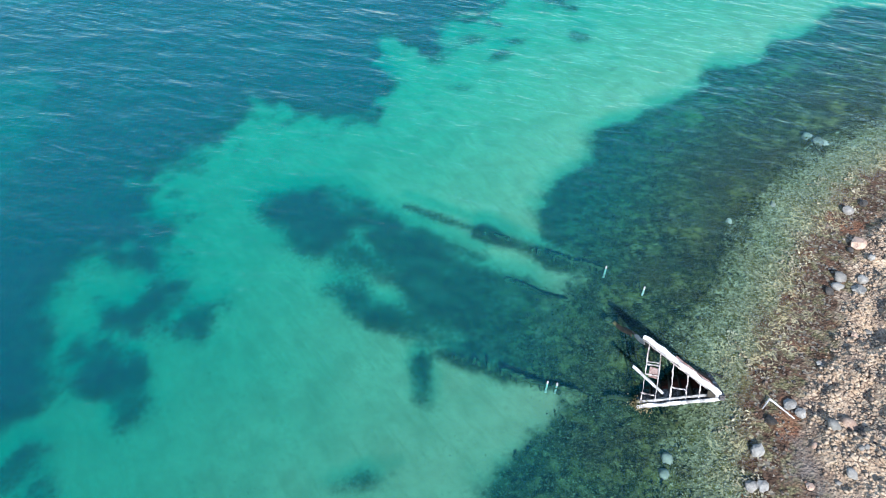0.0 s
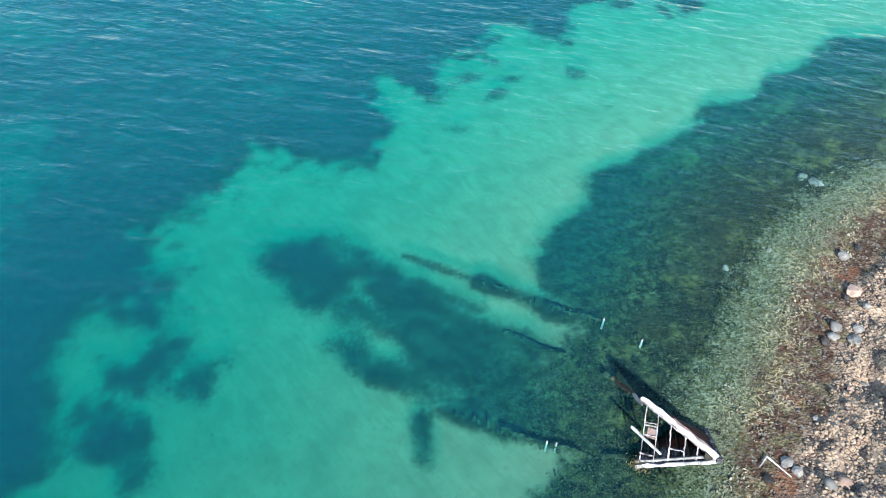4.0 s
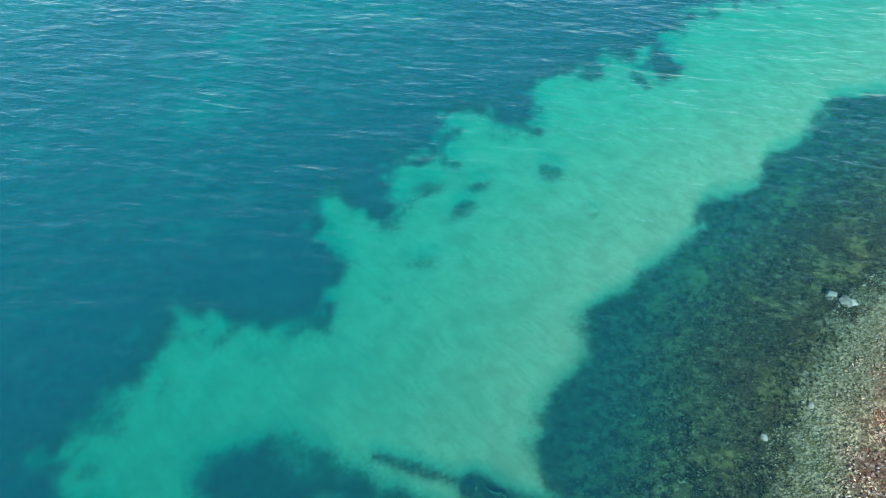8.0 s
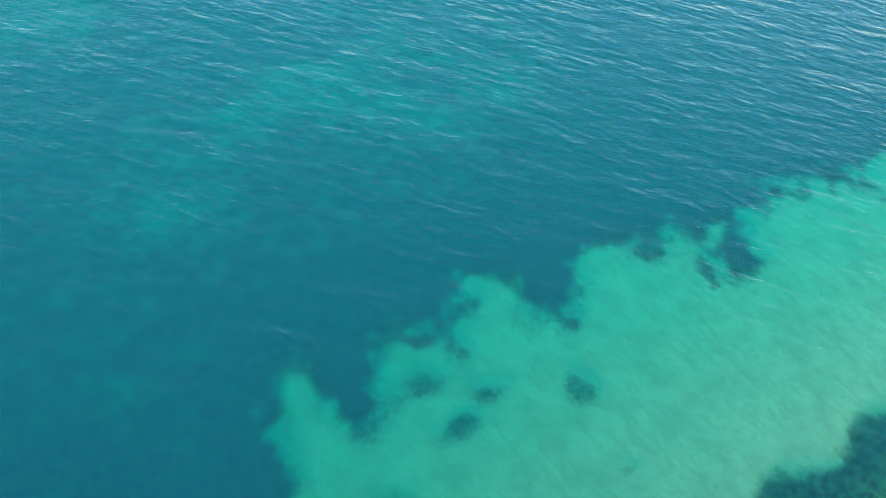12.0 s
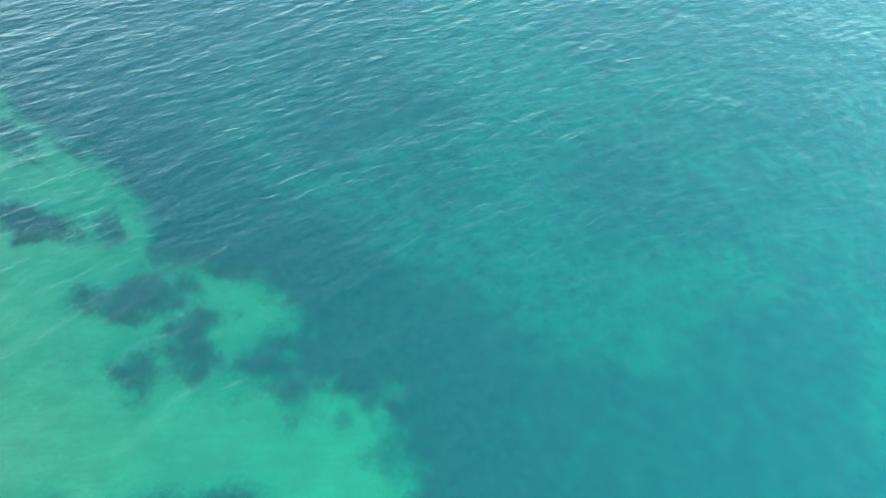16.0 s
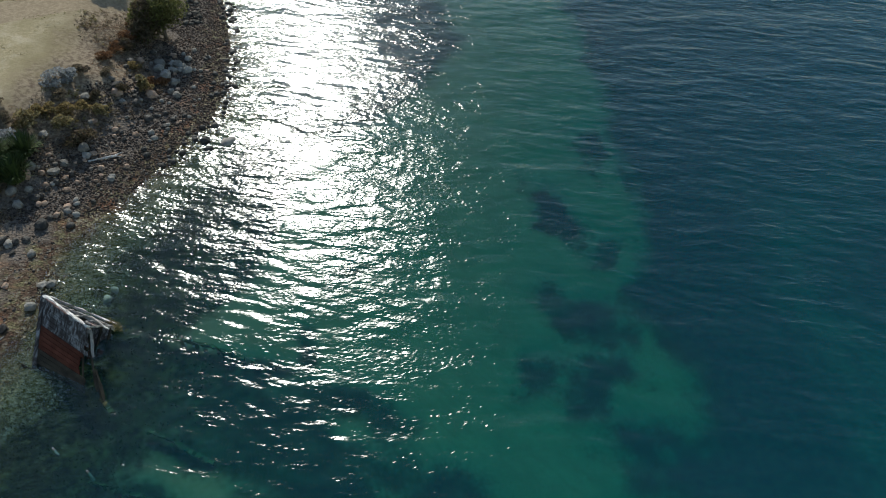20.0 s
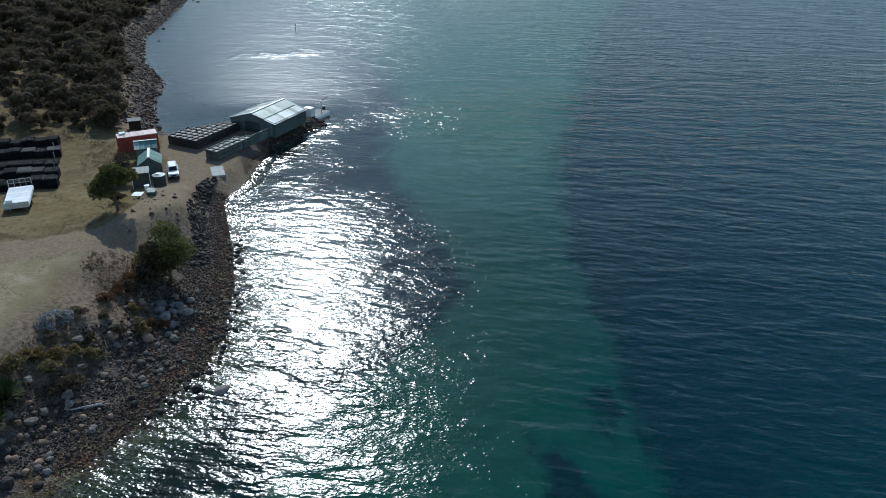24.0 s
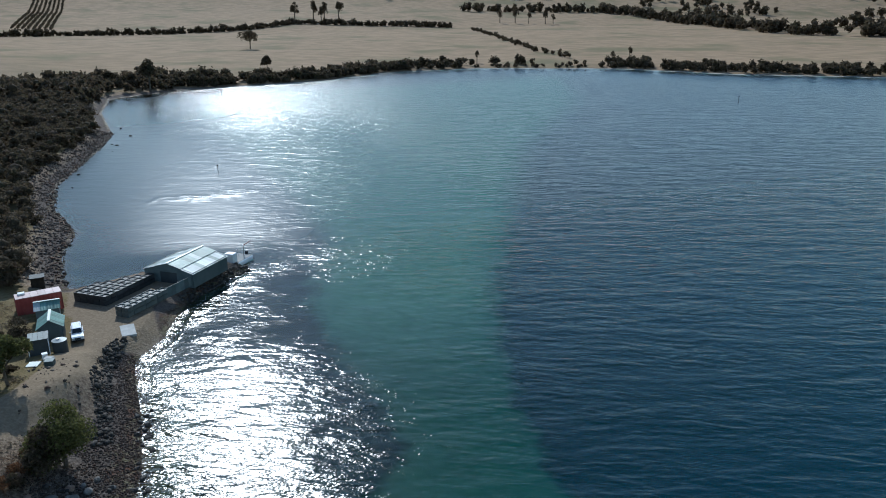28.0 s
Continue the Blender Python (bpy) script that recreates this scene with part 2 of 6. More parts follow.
def water_material():
    n = Nodes("sea_water")
    depth = n.attr("depth")
    # light lost on the way down and up again, for red, green and blue
    col = n.add("ShaderNodeCombineColor")
    for k, loss in enumerate(WATER_LOSS):
        n.put(col.inputs[k], n.math("POWER", math.exp(-loss), depth))
    clear = n.add("ShaderNodeBsdfTransparent")
    n.put(clear.inputs["Color"], col.outputs[0])
    murk = n.add("ShaderNodeCombineColor")
    for k, (loss, tone) in enumerate(zip(WATER_MURK, WATER_TONE)):
        n.put(murk.inputs[k], n.math("MULTIPLY", n.math("SUBTRACT", 1.0, n.math("POWER", math.exp(-loss), depth)), tone))
    body = n.add("ShaderNodeBsdfDiffuse")
    n.put(body.inputs["Color"], murk.outputs[0])
    body.inputs["Roughness"].default_value = 1.0
    below = n.add("ShaderNodeAddShader")
    n.t.links.new(clear.outputs[0], below.inputs[0])
    n.t.links.new(body.outputs[0], below.inputs[1])
    # wind waves of three lengths, gentler in the lee of the jetty
    calm = n.attr("calm")
    long = n.noise(1.0, n.place((0.10, 0.26, 0.2), WAVE_TURN), 2, 0.5, 0.4)
    mid = n.noise(1.0, n.place((0.42, 1.10, 0.6), WAVE_TURN + 6), 1, 0.5, 0.5)
    short = n.noise(1.0, n.place((2.0, 3.6, 2.0), WAVE_TURN - 8), 1, 0.5, 0.5)
    gust = n.ramp(n.noise(0.16, n.place((0.6, 1, 1), WAVE_TURN), 3), 0.35, 0.65, 0.17, 0.33)
    flurry = n.ramp(n.noise(0.3), 0.35, 0.65, 0.06, 0.125)
    height = n.math("ADD", n.math("MULTIPLY", long, 0.70), n.math("ADD", n.math("MULTIPLY", mid, gust), n.math("MULTIPLY", short, flurry)))
    for lean, length, weight in ((-6, 2.4, 0.050), (14, 1.4, 0.026)):
        train = n.add("ShaderNodeTexWave", wave_type="BANDS", bands_direction="Y", wave_profile="SIN")
        n.put(train.inputs["Vector"], n.place((1, 1, 1), WAVE_TURN + lean))
        for key, v in (("Scale", math.pi / 10 / length), ("Distortion", 11.0), ("Detail", 3.0), ("Detail Scale", 0.6), ("Detail Roughness", 0.5)):
            train.inputs[key].default_value = v
        groups = n.ramp(n.noise(0.14, n.place((0.8, 1, 1), WAVE_TURN + 3 * lean), 2), 0.38, 0.66, 0.1, 1.7)
        height = n.math("ADD", height, n.math("MULTIPLY", train.outputs["Fac"], n.math("MULTIPLY", groups, weight)))
    height = n.math("MULTIPLY", height, calm)
    wave = n.bump(height, 1.0, WAVE_HEIGHT)
    gloss = n.add("ShaderNodeBsdfGlossy")
    gloss.distribution = "BECKMANN"
    ripple = n.attr("ripple")
    n.put(gloss.inputs["Roughness"], n.ramp(ripple, -1.0, 1.0, WAVE_ROUGH - 0.075, WAVE_ROUGH + 0.075))
    n.put(gloss.inputs["Normal"], wave)
    fres = n.add("ShaderNodeFresnel")
    fres.inputs["IOR"].default_value = 1.333
    n.put(fres.inputs["Normal"], wave)
    mixed = n.add("ShaderNodeMixShader")
    n.t.links.new(fres.outputs[0], mixed.inputs[0])
    n.t.links.new(below.outputs[0], mixed.inputs[1])
    n.t.links.new(gloss.outputs[0], mixed.inputs[2])
    n.t.links.new(mixed.outputs[0], n.out.inputs["Surface"])
    return n.mat


WATER_LOSS, WATER_MURK, WATER_TONE = (1.25, 0.27, 0.34), (0.5, 0.22, 0.22), (0.003, 0.051, 0.073)
WAVE_TURN, WAVE_HEIGHT, WAVE_ROUGH = 20.0, 0.46, 0.225
GROUND, WATER = ground_material(), water_material()

ROCK_GREY = plain("grey_boulder_stone", (0.119, 0.106, 0.092), (0.256, 0.234, 0.204), 1.5, 0.85, bump=0.6, distance=0.05, specular=0.1)
ROCK_RED = plain("rusty_boulder_stone", (0.221, 0.138, 0.097), (0.359, 0.262, 0.193), 1.5, 0.85, bump=0.6, distance=0.05, specular=0.1)
ROCK_DARK = plain("dark_wet_stone", (0.027, 0.024, 0.022), (0.072, 0.063, 0.054), 1.5, 0.55, bump=0.6, distance=0.05, specular=0.1)
ROCK_PALE = plain("pale_boulder_stone", (0.15, 0.138, 0.118), (0.24, 0.222, 0.196), 1.5, 0.85, bump=0.6, distance=0.05, specular=0.1)
WOOD_WHITE = plain("bleached_white_timber", (0.16, 0.14, 0.125), (0.54, 0.51, 0.485), 1.6, 0.85, bump=0.6, distance=0.03, fine=9, specular=0.1)
WOOD_BEAM = plain("sun_bleached_beam_timber", (0.13, 0.10, 0.088), (0.42, 0.375, 0.345), 2.2, 0.85, bump=0.6, distance=0.03, fine=9, specular=0.1)
PINK_WOOD = plain("pinkish_flaking_timber", (0.12, 0.062, 0.048), (0.33, 0.235, 0.205), 3.0, 0.85, bump=0.6, distance=0.03, fine=9, specular=0.1)
WOOD_GREY = plain("weathered_grey_timber", (0.128, 0.112, 0.098), (0.285, 0.262, 0.240), 1.2, 0.9, bump=0.5, distance=0.03, specular=0.1)
WOOD_RED = plain("flaking_red_hull_paint", (0.048, 0.013, 0.008), (0.095, 0.032, 0.020), 1.4, 0.8, bump=0.5, distance=0.03, specular=0.1)
WOOD_DARK = plain("sodden_dark_timber", (0.018, 0.015, 0.012), (0.055, 0.045, 0.032), 1.4, 0.7, bump=0.5, distance=0.04, specular=0.1)
WOOD_MOSS = plain("weedy_sunken_timber", (0.032, 0.036, 0.020), (0.085, 0.085, 0.044), 1.0, 0.9, bump=0.6, distance=0.06, specular=0.0)
TIN_GREEN = plain("faded_green_roof_iron", (0.150, 0.200, 0.176), (0.240, 0.288, 0.262), 0.5, 0.5, 0.2, 0.15, 0.01)
TIN_HUT = plain("green_hut_roof_iron", (0.110, 0.205, 0.165), (0.190, 0.290, 0.245), 0.5, 0.5, 0.2, 0.15, 0.01)
TIN_PALE = plain("pale_roof_sheet", (0.413, 0.450, 0.420), (0.562, 0.585, 0.555), 0.5, 0.5, 0.1, 0.15, 0.01)
TIN_WALL = plain("grey_green_wall_iron", (0.075, 0.098, 0.095), (0.125, 0.150, 0.146), 0.6, 0.6, 0.1, 0.2, 0.01)
TIN_DARK = plain("dark_shed_wall", (0.034, 0.038, 0.038), (0.068, 0.075, 0.075), 0.6, 0.7, 0.0, 0.2, 0.01)
RED_PAINT = plain("dull_red_container_paint", (0.210, 0.034, 0.026), (0.300, 0.068, 0.053), 0.6, 0.6, 0.0, 0.2, 0.01)
PINK_ROOF = plain("sun_bleached_pink_roof", (0.465, 0.315, 0.285), (0.600, 0.465, 0.427), 0.6, 0.6, 0.0, 0.2, 0.01)
WHITE_PAINT = plain("white_paint", (0.70, 0.70, 0.68), (0.86, 0.86, 0.84), 0.8, 0.4, 0.0, 0.1, 0.01, vary=0.05)
CAR_PAINT = plain("white_car_paint", (0.76, 0.77, 0.78), (0.84, 0.84, 0.84), 0.8, 0.25, 0.0, 0.02, 0.01, vary=0.03, specular=0.6)
GLASS_DARK = plain("dark_window_glass", (0.010, 0.012, 0.014), (0.02, 0.022, 0.025), 1.0, 0.08, 0.0, 0.02, 0.01, vary=0.1, specular=0.6)
RUBBER = plain("black_rubber", (0.012, 0.012, 0.012), (0.03, 0.03, 0.03), 3.0, 0.8, 0.0, 0.2, 0.01)
BIN_PLASTIC = plain("dark_grey_bin_plastic", (0.026, 0.028, 0.028), (0.056, 0.058, 0.058), 1.0, 0.6, 0.0, 0.2, 0.01)
BIN_LIGHT = plain("grey_green_bin_plastic", (0.067, 0.076, 0.071), (0.107, 0.118, 0.107), 1.0, 0.6, 0.0, 0.2, 0.01)
BLACK_MESH = plain("black_oyster_tray_plastic", (0.010, 0.010, 0.011), (0.032, 0.032, 0.034), 2.0, 0.7, 0.0, 0.4, 0.02, specular=0.1)
STEEL = plain("dull_galvanised_steel", (0.35, 0.36, 0.37), (0.52, 0.53, 0.54), 2.0, 0.45, 0.7, 0.1, 0.01)
CONCRETE = plain("pale_concrete", (0.360, 0.352, 0.323), (0.480, 0.465, 0.427), 1.0, 0.9, 0.0, 0.3, 0.02, specular=0.1)
BARK = plain("grey_brown_bark", (0.07, 0.055, 0.04), (0.16, 0.13, 0.10), 3.0, 0.9, 0.0, 0.6, 0.03, specular=0.1)


def flaking_planks():
    """Old white hull paint that peels off dark timber in upright streaks."""
    n = Nodes("flaking_white_hull_paint")
    streak, spots, fine = n.noise(7.0, n.place((1, 1, 0.13), own=True), 5, 0.7), n.noise(1.1, n.place(own=True), 4), n.noise(24.0, n.place(own=True), 3)
    wood = n.mix(n.ramp(fine, 0.35, 0.65), (0.018, 0.015, 0.015), (0.060, 0.050, 0.047))
    paint = n.mix(n.ramp(fine, 0.3, 0.7), (0.12, 0.117, 0.12), (0.29, 0.285, 0.29))
    left = n.math("ADD", n.math("MULTIPLY", streak, 0.7), n.math("MULTIPLY", spots, 0.4))
    return n.done(n.mix(n.ramp(left, 0.50, 0.68), wood, paint), 0.85, n.bump(n.math("ADD", streak, n.math("MULTIPLY", fine, 0.3)), 0.6, 0.03), 0.0, 0.1)


WOOD_FLAKE = flaking_planks()


def island(name, colours, rough=0.8, specular=0.3, through_light=0.0):
    """A surface whose many small pieces each take a colour of their own."""
    n = Nodes(name)
    r = n.add("ShaderNodeNewGeometry").outputs["Random Per Island"]
    c = n.add("ShaderNodeValToRGB")
    c.color_ramp.interpolation = "LINEAR"
    while len(c.color_ramp.elements) < len(colours):
        c.color_ramp.elements.new(0.5)
    for k, (e, col) in enumerate(zip(c.color_ramp.elements, colours)):
        e.position, e.color = k / (len(colours) - 1), (*col, 1)
    n.put(c.inputs[0], r)
    col = n.mix(n.ramp(n.noise(5.0), 0.3, 0.7, 0.0, 0.5), c.outputs[0], (0.02, 0.02, 0.015))
    mat = n.done(col, rough, n.bump(n.noise(9.0), 0.4, 0.03), 0.0, specular)
    if through_light:
        glow = n.add("ShaderNodeBsdfTranslucent")
        n.put(glow.inputs["Color"], col)
        both = n.add("ShaderNodeMixShader")
        both.inputs[0].default_value = through_light
        n.t.links.new(n.out.inputs["Surface"].links[0].from_socket, both.inputs[1])
        n.t.links.new(glow.outputs[0], both.inputs[2])
        n.t.links.new(both.outputs[0], n.out.inputs["Surface"])
    return mat


LEAF_DARK = island("dark_olive_scrub_leaf", [(0.072, 0.056, 0.032), (0.136, 0.099, 0.063), (0.089, 0.075, 0.041), (0.170, 0.119, 0.085)], 0.85, 0.08, 0.40)
LEAF_GUM = island("green_gum_leaf", [(0.085, 0.092, 0.028), (0.155, 0.155, 0.050), (0.115, 0.120, 0.038), (0.19, 0.175, 0.070)], 0.75, 0.12, 0.5)
LEAF_GREY = island("silver_grey_leaf", [(0.24, 0.24, 0.23), (0.44, 0.43, 0.42), (0.33, 0.32, 0.31)], 0.8, 0.1, 0.4)
GRASS_DRY = island("dry_tussock_blade", [(0.192, 0.150, 0.066), (0.324, 0.252, 0.120), (0.156, 0.132, 0.060), (0.360, 0.300, 0.180)], 0.8, 0.1, 0.5)
RUST = island("rust_brown_bracken_leaf", [(0.163, 0.075, 0.037), (0.275, 0.144, 0.069), (0.125, 0.069, 0.040), (0.213, 0.106, 0.056)], 0.85, 0.08, 0.4)
GOLD = island("golden_tussock_blade", [(0.259, 0.184, 0.073), (0.362, 0.269, 0.124), (0.190, 0.134, 0.057)], 0.85, 0.08, 0.5)
BRUSH = island("grey_brown_bank_brush", [(0.150, 0.115, 0.078), (0.262, 0.205, 0.138), (0.110, 0.090, 0.060), (0.222, 0.160, 0.112)], 0.85, 0.1, 0.45)
FLAX = island("bright_green_flax_blade", [(0.030, 0.054, 0.012), (0.072, 0.102, 0.021), (0.048, 0.072, 0.018)])
PEBBLE = island("mixed_shingle_stone", [(0.056, 0.045, 0.039), (0.137, 0.109, 0.091), (0.095, 0.076, 0.064), (0.231, 0.199, 0.168), (0.154, 0.092, 0.064), (0.095, 0.085, 0.078)], 0.9, 0.05)
CLAY = island("crumbling_tan_clay", [(0.29, 0.205, 0.138), (0.38, 0.285, 0.200), (0.33, 0.240, 0.165), (0.24, 0.165, 0.112), (0.36, 0.275, 0.200)], 0.9, 0.1)
ARMOUR = island("dark_armour_stone", [(0.030, 0.027, 0.024), (0.090, 0.081, 0.072), (0.051, 0.047, 0.042), (0.132, 0.114, 0.096)], 0.85, 0.08)
PEBBLE_DARK = island("dark_brown_shingle_stone", [(0.030, 0.024, 0.021), (0.074, 0.056, 0.048), (0.052, 0.040, 0.034), (0.105, 0.086, 0.072), (0.082, 0.048, 0.034)], 0.9, 0.05)
PEBBLE_WET = island("pale_green_sea_cobble", [(0.052, 0.058, 0.024), (0.222, 0.226, 0.145), (0.108, 0.112, 0.055), (0.285, 0.280, 0.205), (0.094, 0.080, 0.032)], 0.9, 0.0)
WEED = island("olive_sea_weed", [(0.014, 0.019, 0.010), (0.045, 0.047, 0.018), (0.026, 0.031, 0.013), (0.085, 0.080, 0.030), (0.030, 0.027, 0.015)], 0.9, 0.0)
KELP = island("straw_coloured_dead_weed", [(0.270, 0.228, 0.132), (0.372, 0.330, 0.228), (0.192, 0.144, 0.078)], 0.8)

# ---- plan of the bay ----
SHORE_NEAR = [(3500, 900), (300, 130), (120, 72), (80, 58), (60, 51), (45.2, 45.5), (38.6, 41.8), (34.7, 38.9), (30.9, 33.8), (26.2, 28.4), (23.5, 25.8),
    (21.7, 22), (20.8, 18.7), (20.5, 16), (19.3, 13.3), (16.1, 9.9), (11.5, 4.2), (9.4, 0.7), (6.9, -1.6), (5.3, -6.5), (3.9, -17.3), (4.1, -27.8), (5.2, -41.5)]
SHORE_JETTY = [(4.7, -45), (1.7, -50.2), (-0.3, -57.8), (-2.5, -64.2), (-8, -71), (-12.3, -75.2), (-12.8, -76.6), (-9.6, -80), (-6.5, -84), (-3, -83), (5, -78.5), (13.5, -74.5), (16.5, -77)]
SHORE_FAR = [(17.9, -83), (19.3, -97), (18.2, -111), (24.8, -134), (26.9, -159), (20.6, -207), (17.3, -243), (24.9, -307), (24.2, -363), (-13.5, -395), (-88, -407),
    (-155, -455), (-217, -458), (-306, -413), (-347, -346), (-414, -292), (-700, -150), (-1500, 0), (-3600, 300), (-3600, -3600), (3600, -3600)]
SHORE = np.array(SHORE_NEAR + SHORE_JETTY + SHORE_FAR, float)
SAND_WEST = [(-250, -400), (-205, -288), (-118, -174), (-70, -87), (-54, -59), (-44, -35), (-38, -17), (-35.5, -2), (-34, 7), (-31.2, 12), (-30.6, 17), (-30.5, 20.5), (-28.6, 23.5), (-27.3, 26.5), (-24.6, 29.5),
    (-24.5, 31.5), (-25.7, 33.5), (-25.6, 38.5), (-24.2, 42.6), (-22, 43.2), (-20.2, 41.6), (-18.6, 40.6), (-18, 42), (-18.3, 43.5), (-19.3, 46.6), (-21.7, 51.4), (-18.3, 53.6), (-14.8, 57), (-12, 61.8), (-8.5, 60.8), (-4.8, 58.1)]
SAND_NORTH = [(-0.4, 58.3), (1.2, 62.4), (1.7, 64.5), (1.5, 67.2), (0.4, 68.6), (1.1, 72), (3, 72.8), (4, 68.8), (6.1, 68.5), (7.9, 71.1), (8.1, 75.2), (10.2, 76.6), (10.7, 74.9), (13.8, 74.8), (15.4, 79), (15, 81.4), (20, 81), (20, 77.2),
    (22.5, 76.8), (23.9, 79), (24, 82.8), (28.4, 85.4), (32, 85.1), (35.4, 87), (39.7, 87.8), (38.7, 82.9), (40.6, 82.9), (42.3, 88.1), (47.7, 93), (56.7, 95), (58, 93.6), (60.4, 97.4), (76, 101.5), (140, 125), (420, 215)]
SAND_EAST = [(420, 190), (100, 85), (61.3, 73.2), (54.9, 74), (52.7, 73.2), (50.9, 70.9), (46, 67.8), (40.1, 64.6), (35.8, 62.7), (31.4, 59.4), (26.1, 56.4), (22, 54.5), (19.6, 53.1), (18.2, 50.4), (14.9, 47.7), (12.5, 45.5), (11.5, 44.3), (12.2, 41.5),
    (13.8, 39.2), (14.4, 37.6), (13.2, 36), (10, 31), (10.3, 27), (10.1, 24.8), (7.4, 22.9), (5.2, 21.2), (4, 20.2), (2.5, 17), (0, 10), (-7, 2), (-15, -4), (-22.5, -11.5), (-23.2, -22.9), (-21, -37.7), (-20.9, -56.3), (-23, -68), (-30, -89), (-28, -135), (-22, -207), (-12, -300), (-30, -372)]
SAND = np.array(SAND_WEST + SAND_NORTH + SAND_EAST, float)
# dark weed patches on the sand: x, y, half length, half width, turn
PATCHES = [(-19.0, 36.8, 2.9, 2.3, 20), (-15.3, 35.4, 2.4, 1.9, 70), (-20.6, 31.0, 3.2, 2.2, 120), (-18.8, 28.0, 2.2, 1.7, 100), (-23.4, 33.0, 1.8, 1.2, 60), (-22.5, 19.3, 3.6, 1.7, 100), (-28.8, 11.0, 3.0, 1.6, 70), (-25.5, 24.6, 1.8, 1.2, 40),
    (8, 62.6, 1.1, 0.8, 0), (22.6, 70.7, 1.3, 0.9, 90), (13.0, 68.0, 1.9, 1.0, 20), (15.0, 70.5, 1.4, 0.8, 0)]
PATCHES += [(10.8, 71.4, 1.5, 1.0, 0), (21.9, 78.2, 1.5, 1.2, 0), (36.7, 82.3, 1.8, 0.7, 100), (-22.6, 38.6, 0.7, 0.5, 0), (24.1, 64.1, 0.5, 0.4, 0), (-18.2, 49.6, 0.9, 0.7, 0), (-4.1, 21.4, 2.0, 0.8, 0), (-21.9, 45.0, 0.6, 0.5, 0), (4.8, 59.5, 0.5, 0.4, 0)]
# weed that has grown over the broken hull: from, to, half width, density
GROWTH = [(-6.9, 45.6, -5.2, 44.9, 3.3, 0.95), (-4.5, 45.0, -0.2, 43.9, 1.6, 0.85), (-0.5, 42.4, 15.5, 31.0, 1.5, 0.9), (1.5, 38.8, 14.5, 28.6, 2.7, 0.82), (2.5, 34.4, 14.0, 27.2, 2.3, 0.80), (-4.4, 37.4, -0.6, 33.4, 1.2, 0.8),
    (0.5, 32.8, 8.5, 28.9, 1.2, 0.75), (1.4, 45.8, 7.2, 42.2, 0.5, 0.7)]
GROWTH += [(7.2, 42.2, 18.6, 34.3, 1.0, 0.95), (-2.5, 45.5, 6.8, 39.1, 0.8, 0.75), (2.6, 30.5, 6.8, 28.4, 0.9, 0.95), (6.8, 28.4, 15.7, 25.4, 0.7, 0.9), (1.2, 29.9, 1.1, 27.0, 0.9, 0.8), (-4.8, 42.6, -4.0, 38.0, 0.9, 0.5), (-1.5, 43.0, 2.0, 38.0, 1.7, 0.8), (-4.2, 42.0, -2.8, 36.0, 1.3, 0.6), (-0.6, 41.0, 1.4, 35.0, 1.4, 0.75), (-3.4, 36.6, 1.6, 32.6, 1.3, 0.75), (-3.0, 41.2, -0.8, 38.0, 1.0, 0.75)]


def signed(poly, x, y):
    """Distance to a closed outline, positive inside."""
    best, inside = np.full(x.shape, 1e18), np.zeros(x.shape, bool)
    for (ax, ay), (bx, by) in zip(poly, np.roll(poly, -1, 0)):
        ex, ey = bx - ax, by - ay
        u = np.clip(((x - ax) * ex + (y - ay) * ey) / (ex * ex + ey * ey + 1e-9), 0, 1)
        best = np.minimum(best, (x - ax - u * ex) ** 2 + (y - ay - u * ey) ** 2)
        cross = (ay > y) != (by > y)
        inside ^= cross & (x < ax + (y - ay) / (by - ay + 1e-12) * ex)
    return np.where(inside, 1, -1) * np.sqrt(best)


def to_line(line, x, y):
    """Distance to an open line."""
    best = np.full(x.shape, 1e18)
    for (ax, ay), (bx, by) in zip(line[:-1], line[1:]):
        ex, ey = bx - ax, by - ay
        u = np.clip(((x - ax) * ex + (y - ay) * ey) / (ex * ex + ey * ey + 1e-9), 0, 1)
        best = np.minimum(best, (x - ax - u * ex) ** 2 + (y - ay - u * ey) ** 2)
    return np.sqrt(best)


def step(a, b, v):
    u = np.clip((v - a) / (b - a), 0, 1)
    return u * u * (3 - 2 * u)


def waves_noise(x, y, size, seed, octaves=4):
    """Smooth uneven field between about -1 and 1, from summed value noise."""
    out, amp, total = np.zeros(x.shape), 1.0, 0.0
    for k in range(octaves):
        gx, gy = x / size * 2**k + 17.3 * seed + k, y / size * 2**k - 9.1 * seed + k
        ix, iy = np.floor(gx), np.floor(gy)
        fx, fy = gx - ix, gy - iy
        fx, fy = fx * fx * (3 - 2 * fx), fy * fy * (3 - 2 * fy)
        hashed = lambda a, b: np.modf(np.abs(np.sin(a * 127.1 + b * 311.7 + seed * 74.7) * 43758.5453))[0]
        v = (hashed(ix, iy) * (1 - fx) + hashed(ix + 1, iy) * fx) * (1 - fy) + (hashed(ix, iy + 1) * (1 - fx) + hashed(ix + 1, iy + 1) * fx) * fy
        out, total, amp = out + amp * (2 * v - 1), total + amp, amp * 0.5
    return out / total


TRACK = [(60, -19), (40, -21), (28, -21.5), (21, -22.8), (16.4, -24.8), (14.2, -29.9), (12.2, -36), (10.6, -45), (9, -55), (9, -64)]


def clay_bank(x, y):
    """Where the shore is a low bank of crumbling clay."""
    return step(8, 14, y + 1.5 * np.sin(x * 0.6)) * step(23, 26, x)


